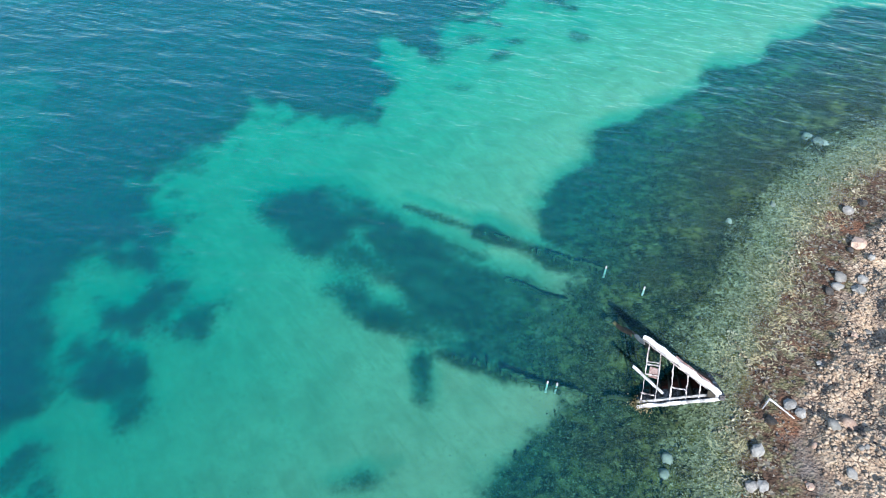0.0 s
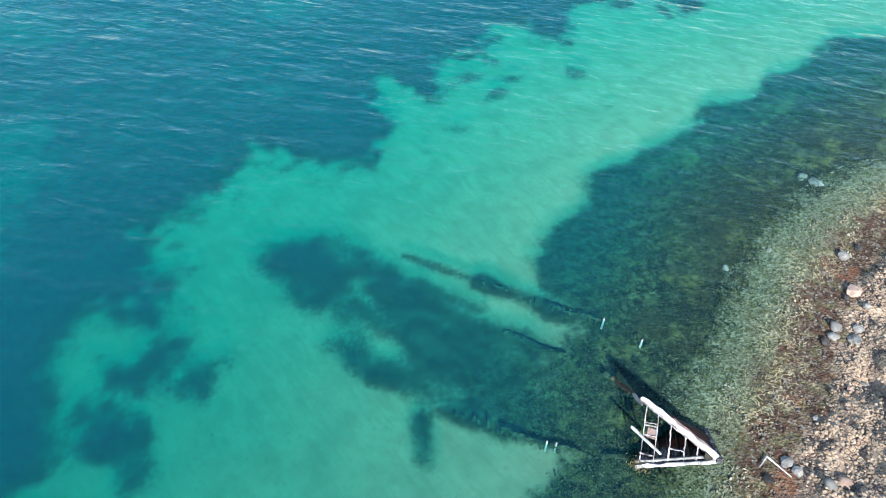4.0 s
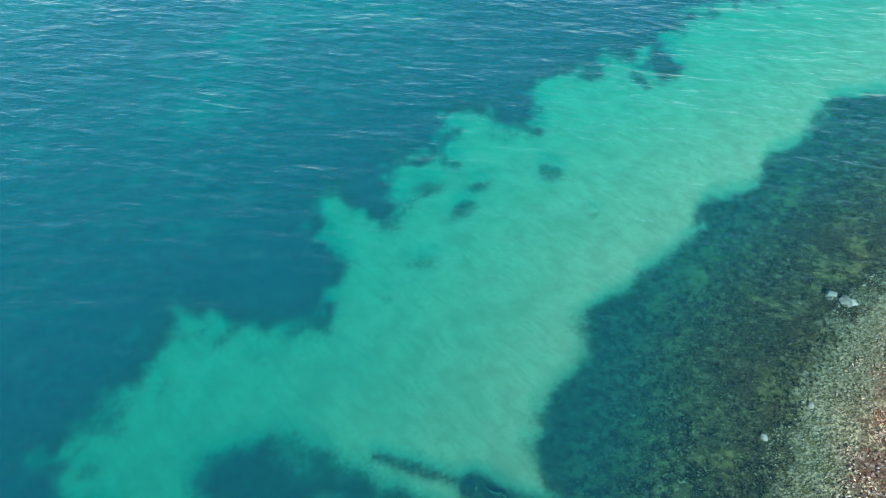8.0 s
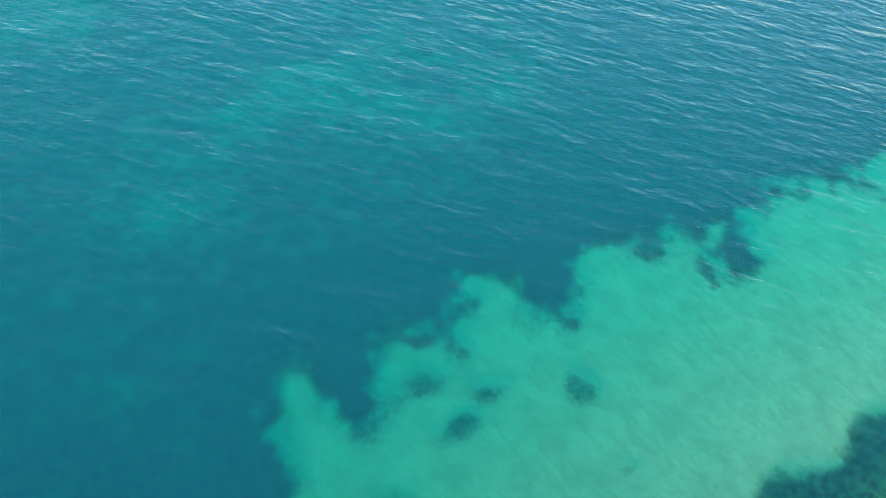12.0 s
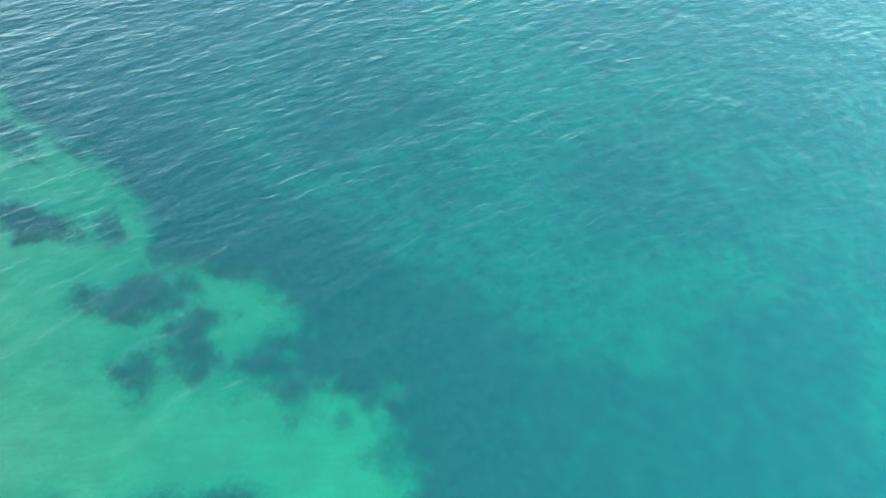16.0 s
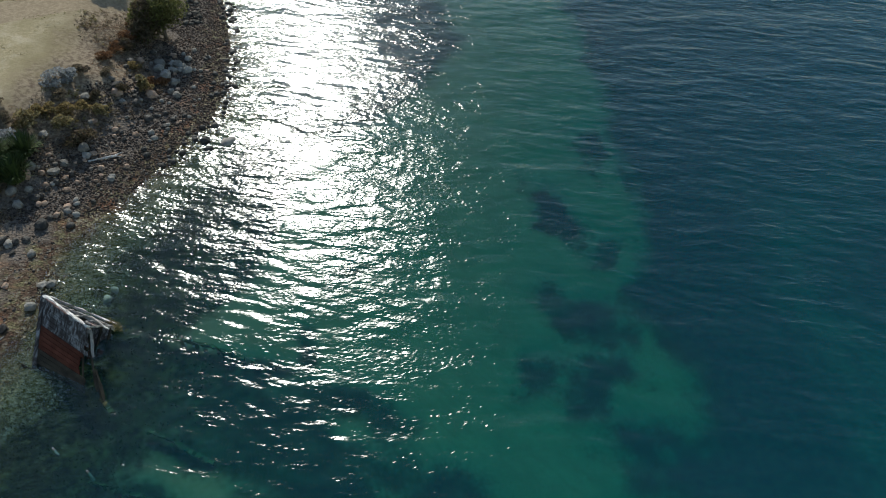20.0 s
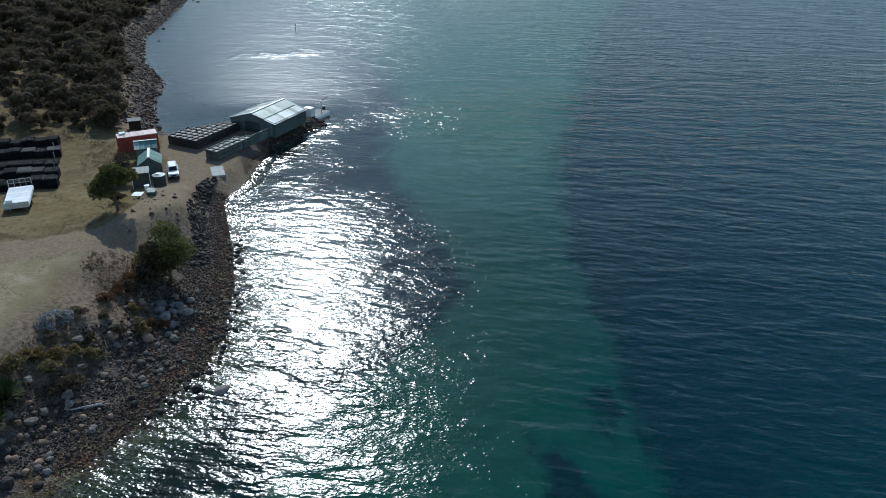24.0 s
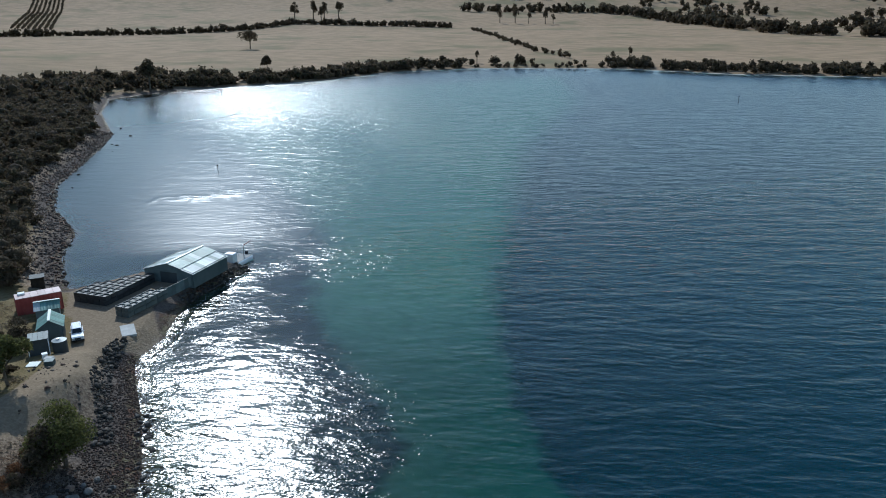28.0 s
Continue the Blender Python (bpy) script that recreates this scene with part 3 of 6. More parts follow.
def height(x, y, d=None):
    """Height of the ground over the sea."""
    if d is None:
        d = signed(SHORE, x, y)
    jetty = (1 - step(13, 17, x)) * (1 - step(-47, -42, y)) * step(-92, -88, y)
    hill = step(-62, -92, y) * (1 - step(-330, -400, y)) * step(14, 22, x)
    farland = step(-340, -420, y) + step(-150, -260, x) * (y < 0)
    farland = np.clip(farland, 0, 1)
    flat = 5.0 - 2.6 * step(-28, -50, y)
    low = step(-20, -36, y)
    land = 0.10 * np.minimum(d, 8) + step(5 - 3 * low, 17 - 10.5 * low, d) * (flat - 0.8) + 0.02 * np.clip(d - 17, 0, 400)
    land = land + hill * (0.10 * np.clip(d - 9, 0, 90))
    land = land * (1 - jetty) + jetty * np.minimum(1.7, 0.62 * d)
    away = 0.06 * np.clip(-y - 1040, 0, 3000) + 0.10 * np.clip(-y - 1700, 0, 3000) + 0.10 * np.minimum(d, 15) + 0.012 * np.clip(d, 0, 900) + 0.10 * np.clip(d - 1000, 0, 3000)
    land = land * (1 - farland) + farland * away
    knoll = 13 * np.exp(-((x - 190) / 95) ** 2 - ((y + 520) / 150) ** 2)
    crumbs = clay_bank(x, y) * step(2.5, 4.0, d) * (1 - step(11, 15, d))
    land = land + knoll + crumbs * (0.9 * waves_noise(x, y, 3.6, 6, 4) + 0.45 * step(-0.08, 0.08, waves_noise(x, y, 2.6, 7, 3)) + 0.30 * step(-0.06, 0.10, waves_noise(x, y, 1.4, 51, 2)))
    land = land + step(3, 8, d) * (1 - jetty) * (0.35 * waves_noise(x, y, 7, 3) * (1 - step(12, 20, d) * 0.8) + 0.8 * step(40, 90, d) * waves_noise(x, y, 60, 4))
    bed = -(0.075 * np.minimum(-d, 17) + 0.012 * np.clip(-d - 17, 0, 150))
    bed = bed + 0.10 * waves_noise(x, y, 2.2, 5) * step(0.5, 3, -d)
    return np.where(d > 0, land, bed)


def lines(fine_low, fine_high, pitch, low, high):
    mid = np.arange(fine_low, fine_high + 1e-6, pitch)
    out, s = [], pitch
    while fine_high + sum(out) < high:
        s *= 1.055
        out.append(s)
    up = fine_high + np.cumsum(out)
    out, s = [], pitch
    while fine_low - sum(out) > low:
        s *= 1.055
        out.append(s)
    return np.concatenate([(fine_low - np.cumsum(out))[::-1], mid, up])


GX, GY = np.meshgrid(lines(-45, 58, 0.42, -3550, 3450), lines(-92, 105, 0.42, -3550, 3450))
GD = signed(SHORE, GX, GY)


def sheet(name, x, y, z, keep, fields, material):
    """A mesh over a grid of lines, with named values on its corners."""
    rows, cols = x.shape
    i = np.arange(rows * cols).reshape(rows, cols)
    quad = np.stack([i[:-1, :-1], i[:-1, 1:], i[1:, 1:], i[1:, :-1]], -1).reshape(-1, 4)
    if keep is not None:
        k = keep.ravel()
        quad = quad[k[quad].any(1)]
        used = np.unique(quad)
        back_to = np.full(rows * cols, -1)
        back_to[used] = np.arange(len(used))
        quad = back_to[quad]
    else:
        used = np.arange(rows * cols)
    v = np.stack([x.ravel()[used], y.ravel()[used], z.ravel()[used]], -1)
    me = bpy.data.meshes.new(name)
    me.vertices.add(len(v))
    me.vertices.foreach_set("co", v.ravel())
    me.loops.add(quad.size)
    me.loops.foreach_set("vertex_index", quad.ravel())
    me.polygons.add(len(quad))
    me.polygons.foreach_set("loop_start", np.arange(0, quad.size, 4))
    me.polygons.foreach_set("use_smooth", np.ones(len(quad), bool))
    me.update(calc_edges=True)
    for key, value in fields.items():
        a = me.attributes.new(key, "FLOAT", "POINT")
        a.data.foreach_set("value", np.ascontiguousarray(value.ravel()[used], dtype=np.float32))
    me.materials.append(material)
    return new(name, me)


def weed_cover(x, y):
    s = signed(SAND, x, y)
    ragged = step(44, 54, y - 0.6 * x) * step(30, 44, y)
    s = s + 1.5 * waves_noise(x, y, 4.5, 8, 5) + 0.7 * waves_noise(x, y, 1.2, 52, 2) + ragged * (2.6 * waves_noise(x, y, 2.8, 9, 4) + 1.4 * waves_noise(x, y, 1.3, 10, 2))
    soft = 1.35 + 1.4 * ragged + 0.8 * step(5, -20, x) + 0.06 * np.clip(-12 - y, 0, 150)
    w = 1 - step(-soft, soft, s)
    for px, py, a, b, turn in PATCHES:
        c, k = math.cos(radians(turn)), math.sin(radians(turn))
        u, v = (x - px) * c + (y - py) * k, -(x - px) * k + (y - py) * c
        r = 0.95 * np.sqrt((u / a) ** 2 + (v / b) ** 2) + 1.15 * waves_noise(x, y, 2.0, 11, 4)
        w = np.maximum(w, min(1.0, 0.30 + 0.19 * a) * (1 - step(0.1, 1.75, r)))
    for ax, ay, bx, by, wide, dense in GROWTH:
        r = to_line([(ax, ay), (bx, by)], x, y) / wide + 0.75 * waves_noise(x, y, 2.4, 13, 4)
        w = np.maximum(w, dense * (1 + 0.3 * waves_noise(x, y, 3.0, 18, 4)) * (1 - step(0.1, 1.8, r)))
    bare = np.hypot((x + 1.1) / 1.3, (y - 36.6) / 1.5) + 0.5 * waves_noise(x, y, 2.0, 15, 3)  # a clean spot of sand amid the hull
    w = w * (1 - 0.7 * (1 - step(0.2, 1.4, bare)))
    deep = step(2, 30, y) * step(-3, -13, s) * step(12, -6, x - 0.35 * (y - 40)) * (0.22 + 0.26 * step(-0.25, 0.45, waves_noise(x, y, 14, 16, 5)))
    return np.clip(w - deep, 0, 1)


# the wreck lies with its bow to the shore
STEM, AFT = (18.9, 22.4), radians(180 - 41)


GZ = height(GX, GY, GD)
yard = 1 - step(-1, 2, np.maximum(np.abs(GX - 8.5 + 0.1 * (GY + 60)) - 5.0, np.abs(GY + 58) - 12))
dirt = np.maximum(1 - step(1.9, 3.4, to_line(TRACK, GX, GY) + 0.4 * waves_noise(GX, GY, 3, 21)), yard)
dirt = np.maximum(dirt, (1 - step(13, 17, GX)) * (1 - step(-60, -56, GY)) * step(-92, -88, GY) * step(2, 4, GD))
dirt = np.maximum(dirt, 0.9 * np.exp(-((GX - 170) / 110) ** 2 - ((GY + 470) / 190) ** 2) * step(40, 75, GD))
farfield = np.clip(step(-340, -420, GY) + step(-150, -260, GX) * (GY < 0) + step(70, 110, GD), 0, 1) * (1 - 0.9 * np.exp(-((GX - 170) / 110) ** 2 - ((GY + 440) / 170) ** 2))
weed = weed_cover(GX, GY)
# "wet" only runs north to south: cobble belt north, paler sand colour south
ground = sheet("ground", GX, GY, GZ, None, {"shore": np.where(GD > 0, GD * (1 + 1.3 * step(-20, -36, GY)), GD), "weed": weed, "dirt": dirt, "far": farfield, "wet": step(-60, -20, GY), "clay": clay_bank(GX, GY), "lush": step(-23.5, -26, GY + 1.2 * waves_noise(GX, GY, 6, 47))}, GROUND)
tagged(ground, "shingle shore, dry grass and sandy weed-grown sea floor", "ground", kind="structure")
# wind shadows: off the beach before the jetty, and in the cove behind it
before = step(-20, -52, GY + 6 * waves_noise(GX, GY, 8, 61)) * (1 - step(-84, -96, GY + 4 * waves_noise(GX, GY, 8, 62))) * step(-46, -22, GX + 0.5 * (GY + 60))
behind = step(-74, -84, GY) * (1 - 0.2 * step(-110, -300, GY + 30 * waves_noise(GX, GY, 40, 48))) * step(-60, -8, GX + 0.05 * (GY + 90) + 12 * waves_noise(GX, GY, 30, 46))
lee = (1 - before * (0.74 + 0.22 * waves_noise(GX, GY, 7, 63))) * (1 - 0.80 * behind) * (1 + 0.8 * step(-8, -0.5, GD) * step(28, 14, GY) * step(-78, -70, GY))
lee = np.maximum(lee, 1.5 * step(-3.5, -0.3, GD) * step(28, 14, GY) * step(-78, -70, GY))
lee = lee * (1 + 1.2 * step(-20, -150, GY)) * (1 - 0.3 * step(12, 30, GY) * step(-12, 0, GX) * step(60, 40, GY))
lee = lee * (1 - 0.6 * step(-80, -95, GY) * (1 - step(-200, -330, GY)) * step(-95, -55, GX))
for gx, gy, gr in ((-13, -135, 8), (-2, -243, 11), (4, -300, 9)):  # gusts that roughen the sheltered water
    lee = np.maximum(lee, 0.65 * (1 - step(0.0, 1.4, np.hypot((GX - gx) / (2.2 * gr), (GY - gy) / (0.7 * gr)) + 0.9 * waves_noise(GX, GY, 5, 45))))
shoal = step(-6, 8, signed(SAND, GX, GY)) * step(0, -50, GY)
clear = step(12, -12, GY) * (1 - step(-45, -85, GY))  # lowers the depth value in this band, so its water comes out darker
soft = 0.07 * np.clip(-10 - GY, 0, 90)
offshore = step(-2 - soft, 4 + soft, -signed(SAND, GX, GY) + 0.5 * soft * waves_noise(GX, GY, 9, 64)) * step(-28, -36, GD)
water = sheet("water", GX, GY, np.zeros(GX.shape), GD < 1.5, {"depth": 1.2 * shoal + (1 - shoal) * (np.clip(-GZ, 0, 6 - 3.2 * clear) + 1.1 * step(-16, -45, GD) * (1 - 0.55 * step(15, -10, GY))) + 1.6 * offshore * (1 - 0.7 * clear) + 0.9 * weed * step(-10, -20, GD) * step(-10, 8, GY) * (1 - offshore) + 0.3 * step(-56, -72, GY) * step(0.3, -2.5, GD), "calm": lee, "ripple": step(-25, -130, GY) * (1 - 0.25 * behind) * (1 - 0.5 * step(-190, -290, GY) * step(-70, -30, GX)) - 0.45 * before - 0.4 * step(-20, -36, GX) * step(-10, -40, GY) * (1 - step(-80, -150, GY))}, WATER)
water.visible_shadow = False
tagged(water, "clear turquoise sea water with small wind waves", "water", kind="structure")

# ---- tools for things ----
rng = np.random.default_rng(7)


def level(x, y):
    """Height of the ground at one place."""
    return float(height(np.array([float(x)]), np.array([float(y)]))[0])


def thing(name, m, label, category, group="", kind=""):
    ob = new(name)
    ob.empty_display_size = 0.3
    ob.matrix_world = m
    return tagged(ob, label, category, group, kind)


def link(name, me, material, parent=None, label="", m=None):
    if not me.materials:
        me.materials.append(material)
    ob = new(name, me)
    if parent is not None:
        ob.parent = parent
    if m is not None:
        ob.matrix_basis = m
    return tagged(ob, label)


def part(name, bm, material, parent=None, label="", m=None):
    """One bmesh as one mesh object under a thing or a part."""
    me = bpy.data.meshes.new(name)
    bm.to_mesh(me)
    bm.free()
    return link(name, me, material, parent, label, m)


def block(x0, x1, y0, y1, z0, z1, bevel=0.0, bm=None):
    bm = bm or bmesh.new()
    made = bmesh.ops.create_cube(bm, size=1.0, matrix=Matrix.Translation(((x0 + x1) / 2, (y0 + y1) / 2, (z0 + z1) / 2)) @ Matrix.Diagonal((abs(x1 - x0), abs(y1 - y0), abs(z1 - z0), 1)))
    if bevel:
        edges = list({e for v in made["verts"] for e in v.link_edges})
        bmesh.ops.bevel(bm, geom=edges, offset=bevel, segments=1, affect="EDGES")
    return bm


def rod(a, b, r0, r1=None, sides=8, bm=None, ends=True):
    """A tapered rod from a to b."""
    bm = bm or bmesh.new()
    a, b = Vector(a), Vector(b)
    way = b - a
    m = Matrix.Translation((a + b) / 2) @ way.to_track_quat("Z", "Y").to_matrix().to_4x4()
    bmesh.ops.create_cone(bm, cap_ends=ends, segments=sides, radius1=r0, radius2=r0 if r1 is None else r1, depth=way.length, matrix=m)
    return bm


def beam(a, b, w, h, wear=0.0, bm=None, cuts=4):
    """A rough squared timber from a to b."""
    bm = bm or bmesh.new()
    a, b = Vector(a), Vector(b)
    way = (b - a).normalized()
    side = way.cross(Vector((0, 0, 1)))
    side = side.normalized() if side.length > 1e-3 else Vector((1, 0, 0))
    up = side.cross(way)
    rings = []
    for k in range(cuts + 1):
        c = a.lerp(b, k / cuts)
        ring = []
        for s, t in ((-1, -1), (1, -1), (1, 1), (-1, 1)):
            j = Vector(rng.normal(0, wear, 3)) if wear else Vector()
            ring.append(bm.verts.new(c + side * (s * w / 2) + up * (t * h / 2) + j))
        rings.append(ring)
    for r, q in zip(rings, rings[1:]):
        for k in range(4):
            bm.faces.new((r[k], r[(k + 1) % 4], q[(k + 1) % 4], q[k]))
    bm.faces.new(rings[0][::-1])
    bm.faces.new(rings[-1])
    return bm


def strip(points, w, h, wear=0.0):
    """A rough squared timber that follows a line of points."""
    bm, rings = bmesh.new(), []
    for k, c in enumerate(points):
        way = (points[min(k + 1, len(points) - 1)] - points[max(k - 1, 0)]).normalized()
        side = way.cross(Vector((0, 0, 1)))
        side = side.normalized() if side.length > 1e-3 else Vector((1, 0, 0))
        up = side.cross(way)
        rings.append([bm.verts.new(c + side * (s * w / 2) + up * (t * h / 2) + Vector(rng.normal(0, wear, 3))) for s, t in ((-1, -1), (1, -1), (1, 1), (-1, 1))])
    for r, q in zip(rings, rings[1:]):
        for k in range(4):
            bm.faces.new((r[k], r[(k + 1) % 4], q[(k + 1) % 4], q[k]))
    bm.faces.new(rings[0][::-1])
    bm.faces.new(rings[-1])
    return bm


def raw_mesh(name, verts, faces):
    """A mesh from arrays, all faces with as many corners."""
    me = bpy.data.meshes.new(name)
    verts, faces = np.asarray(verts, np.float32), np.asarray(faces, np.int32)
    me.vertices.add(len(verts))
    me.vertices.foreach_set("co", verts.ravel())
    me.loops.add(faces.size)
    me.loops.foreach_set("vertex_index", faces.ravel())
    me.polygons.add(len(faces))
    me.polygons.foreach_set("loop_start", np.arange(0, faces.size, faces.shape[1]))
    me.update(calc_edges=True)
    return me


def turns(n):
    """Random turns as n matrices."""
    q = rng.normal(size=(n, 4))
    q /= np.linalg.norm(q, axis=1, keepdims=True)
    w, x, y, z = q.T
    return np.stack([np.stack([1 - 2 * (y * y + z * z), 2 * (x * y - z * w), 2 * (x * z + y * w)], -1),
                     np.stack([2 * (x * y + z * w), 1 - 2 * (x * x + z * z), 2 * (y * z - x * w)], -1),
                     np.stack([2 * (x * z - y * w), 2 * (y * z + x * w), 1 - 2 * (x * x + y * y)], -1)], -2)


def stamped(name, shape, faces, places, sizes, turned, flat=(1, 1, 1)):
    """Many small copies of one shape in a single mesh."""
    shape, faces = np.asarray(shape, float), np.asarray(faces)
    v = np.einsum("nij,kj->nki", turned, shape) * np.asarray(sizes)[:, None, None] * np.asarray(flat) + np.asarray(places)[:, None]
    f = faces[None] + (np.arange(len(places)) * len(shape))[:, None, None]
    return raw_mesh(name, v.reshape(-1, 3), f.reshape(-1, faces.shape[1]))


LEAF = ([(-0.5, 0, 0), (0, -0.32, 0.06), (0.5, 0, 0), (0, 0.32, 0.06)], [(0, 1, 2, 3)])
STONE_V = [(-0.5, -0.36, -0.3), (0.46, -0.42, -0.32), (0.52, 0.38, -0.28), (-0.44, 0.44, -0.3), (-0.34, -0.30, 0.26), (0.30, -0.26, 0.34), (0.36, 0.30, 0.24), (-0.28, 0.26, 0.32)]
STONE_F = [(0, 3, 2, 1), (4, 5, 6, 7), (0, 1, 5, 4), (1, 2, 6, 5), (2, 3, 7, 6), (3, 0, 4, 7)]


def crown_points(blobs, n):
    """Points in the outer half of a set of uneven balls (x, y, z, rx, rz)."""
    blobs = np.asarray(blobs, float)
    weight = blobs[:, 3] ** 2
    pick = rng.choice(len(blobs), n, p=weight / weight.sum())
    way = rng.normal(size=(n, 3))
    way /= np.linalg.norm(way, axis=1, keepdims=True)
    way[:, 2] = np.where(way[:, 2] < -0.5, -way[:, 2], way[:, 2])
    r = 0.45 + 0.65 * rng.random(n) ** 0.6
    b = blobs[pick]
    return b[:, :3] + way * np.stack([b[:, 3], b[:, 3], b[:, 4]], -1) * r[:, None]


def scattered(x0, x1, y0, y1, n, test):
    """Places on the plan that pass a test of x, y and the distance from the shore."""
    x, y = rng.uniform(x0, x1, n), rng.uniform(y0, y1, n)
    d = signed(SHORE, x, y)
    k = test(x, y, d)
    x, y, d = x[k], y[k], d[k]
    return x, y, height(x, y, d), d

# ---- the wreck ----
# the bow lies over on its side: its deck falls steeply from the high rail to the one in the water
aft = Vector((-3.81, 2.92, -1.19)).normalized()
beam_way = Vector((0.09, 0.70, 0.71))
beam_way = (beam_way - aft * beam_way.dot(aft)).normalized()
up_way = aft.cross(-beam_way)
WAY = Matrix((aft, -beam_way, up_way)).transposed().to_4x4()
WAY.translation = (18.85, 22.42, 3.09)
DEEP = 5.6


def inside(x, y, z):
    """A place of the world in the leaning hull's own frame."""
    return WAY.inverted() @ Vector((x, y, z))


def hull_side(u, f, s):
    """A point of the hull: u metres aft, f from keel (0) to rail (1), s side."""
    half = (0.10 + 0.43 * u) * (0.06 + 0.94 * max(f, 0.0) ** 0.62)
    return Vector((u + 2.1 * (1 - f), s * half, -DEEP * (1 - f)))


wreck = thing("shipwreck", WAY, "broken wooden ship bow, bleached white above flaking red, half sunk", "shipwreck")
part("stem_post", beam(hull_side(-0.05, 1.04, 0), hull_side(0.05, 0.0, 0), 0.30, 0.30, 0.02), WOOD_FLAKE, wreck, "dark stem post with flaking paint")
STRAKES = 18
for s, length in ((1, 4.9), (-1, 5.3)):
    for k in range(STRAKES):
        f0, f1 = k / STRAKES, (k + 0.93) / STRAKES
        bm, rings = bmesh.new(), []
        end = length * (1.0 - 0.10 * rng.random() - 0.16 * (f1 < 0.7) * rng.random())
        for i in range(8):
            u = 0.12 + (end - 0.12) * i / 7
            lo, hi = hull_side(u, f0, s), hull_side(u, f1, s)
            jig = Vector((0, s * rng.normal(0, 0.012), 0))
            inn = Vector((0.02, -s * 0.07, 0))
            rings.append([bm.verts.new(p) for p in (lo + jig, hi + jig, hi + inn, lo + inn)])
        for r, q in zip(rings, rings[1:]):
            for i in range(4):
                bm.faces.new((r[i], r[(i + 1) % 4], q[(i + 1) % 4], q[i]))
        bm.faces.new(rings[0][::-1]), bm.faces.new(rings[-1])
        bmesh.ops.recalc_face_normals(bm, faces=bm.faces)
        part("hull_plank", bm, WOOD_FLAKE if k >= STRAKES - 6 else WOOD_RED if k >= 7 else WOOD_DARK, wreck)
    # rail cap, inner clamp and frames
    pts = [hull_side(0.05 + (length - 0.05) * i / 12, 1.02, s) for i in range(13)]
    part("rail_cap", strip(pts, 0.30 if s < 0 else 0.19, 0.12, 0.04), WOOD_WHITE, wreck, "sun-bleached white rail cap")
    if s < 0:
        part("rail_plank", strip([p + Vector((0.05, 0.23, -0.04)) for p in pts[2:11]], 0.07, 0.10, 0.025), WOOD_BEAM, wreck, "split grey plank beside the rail cap")
        part("rail_plank", strip([p + Vector((0.0, -0.22, -0.07)) for p in pts[1:8]], 0.09, 0.08, 0.02), PINK_WOOD, wreck, "reddish flaking plank outside the rail cap")
    part("inner_clamp", strip([p + Vector((0.1, -s * 0.24, -0.30)) for p in pts], 0.14, 0.26, 0.015), WOOD_GREY, wreck)
    for u in np.arange(0.9, length - 0.2, 0.62):
        part("rib", strip([hull_side(u, 0.98 - 0.19 * i, s) + Vector((0, -s * 0.16, 0)) for i in range(6)], 0.16, 0.13, 0.012), WOOD_DARK, wreck)
for u, lean in ((1.25, 0.05), (2.05, 0.08), (3.0, 0.12), (3.9, 0.12), (4.75, 0.10)):
    a, b = hull_side(u - lean, 0.985, 1), hull_side(u + lean, 0.985, -1)
    part("deck_beam", beam(a, b, 0.04 + 0.03 * rng.random(), 0.10, 0.02, None, 11), WOOD_BEAM, wreck, "bleached white deck beam")
part("deck_plank", beam((5.6, -0.30, 0.10), (3.4, 0.85, 0.10), 0.17, 0.06, 0.015, None, 7), WOOD_WHITE, wreck, "loose white plank lying across the beams")
for y0, y1, x0 in ((-0.75, -0.65, 3.95), (-0.95, -0.85, 4.0), (1.2, 1.3, 3.95), (0.25, 0.35, 2.1), (-0.1, 0.0, 3.95)):
    part("carling", beam((x0, y0, -0.08), (x0 + 0.85, y1, -0.08), 0.06, 0.08, 0.022, None, 6), WOOD_BEAM, wreck)
part("windlass_plate", block(3.95, 4.6, -0.55, 0.15, -0.24, -0.12, 0.04), PINK_WOOD, wreck, "pale rusty windlass plate between the beams")
part("bow_rail", beam((0.5, 0.34, 0.12), (2.2, 1.06, 0.12), 0.15, 0.12, 0.025, None, 7), WOOD_WHITE, wreck)
part("bow_chock", block(0.3, 0.8, -0.22, 0.24, -0.02, 0.12, 0.04), WOOD_DARK, wreck)
part("breasthook", beam((0.0, 0.0, 0.02), (0.75, 0.0, 0.0), 0.42, 0.12, 0.015), WOOD_WHITE, wreck)
part("fallen_strake", beam(inside(15.3, 26.7, 3.3), inside(15.4, 28.2, 2.0), 0.22, 0.09, 0.03), WOOD_GREY, wreck, "grey broken strake end dipping into water")
part("fallen_strake", beam(inside(15.6, 27.9, 2.2), inside(15.5, 30.0, 0.5), 0.18, 0.12, 0.03), WOOD_DARK, wreck)
part("fallen_strake", beam(inside(15.45, 28.8, 1.3), inside(15.2, 30.8, -0.1), 0.24, 0.16, 0.04), WOOD_DARK, wreck)
part("keelson", beam((0.9, 0, -DEEP + 0.5), (6.2, -0.1, -DEEP + 0.45), 0.36, 0.32, 0.02), WOOD_DARK, wreck)

tip = hull_side(4.7, 1.0, 1)
c = np.array(tip) + rng.normal(size=(260, 3)) * np.array([0.42, 0.22, 0.14])
link("weed_growth", stamped("weed_growth", *LEAF, c, rng.uniform(0.08, 0.2, 260), turns(260)), GRASS_DRY, wreck, "yellow-green weed on the rail's broken end")["kind"] = "stuff"

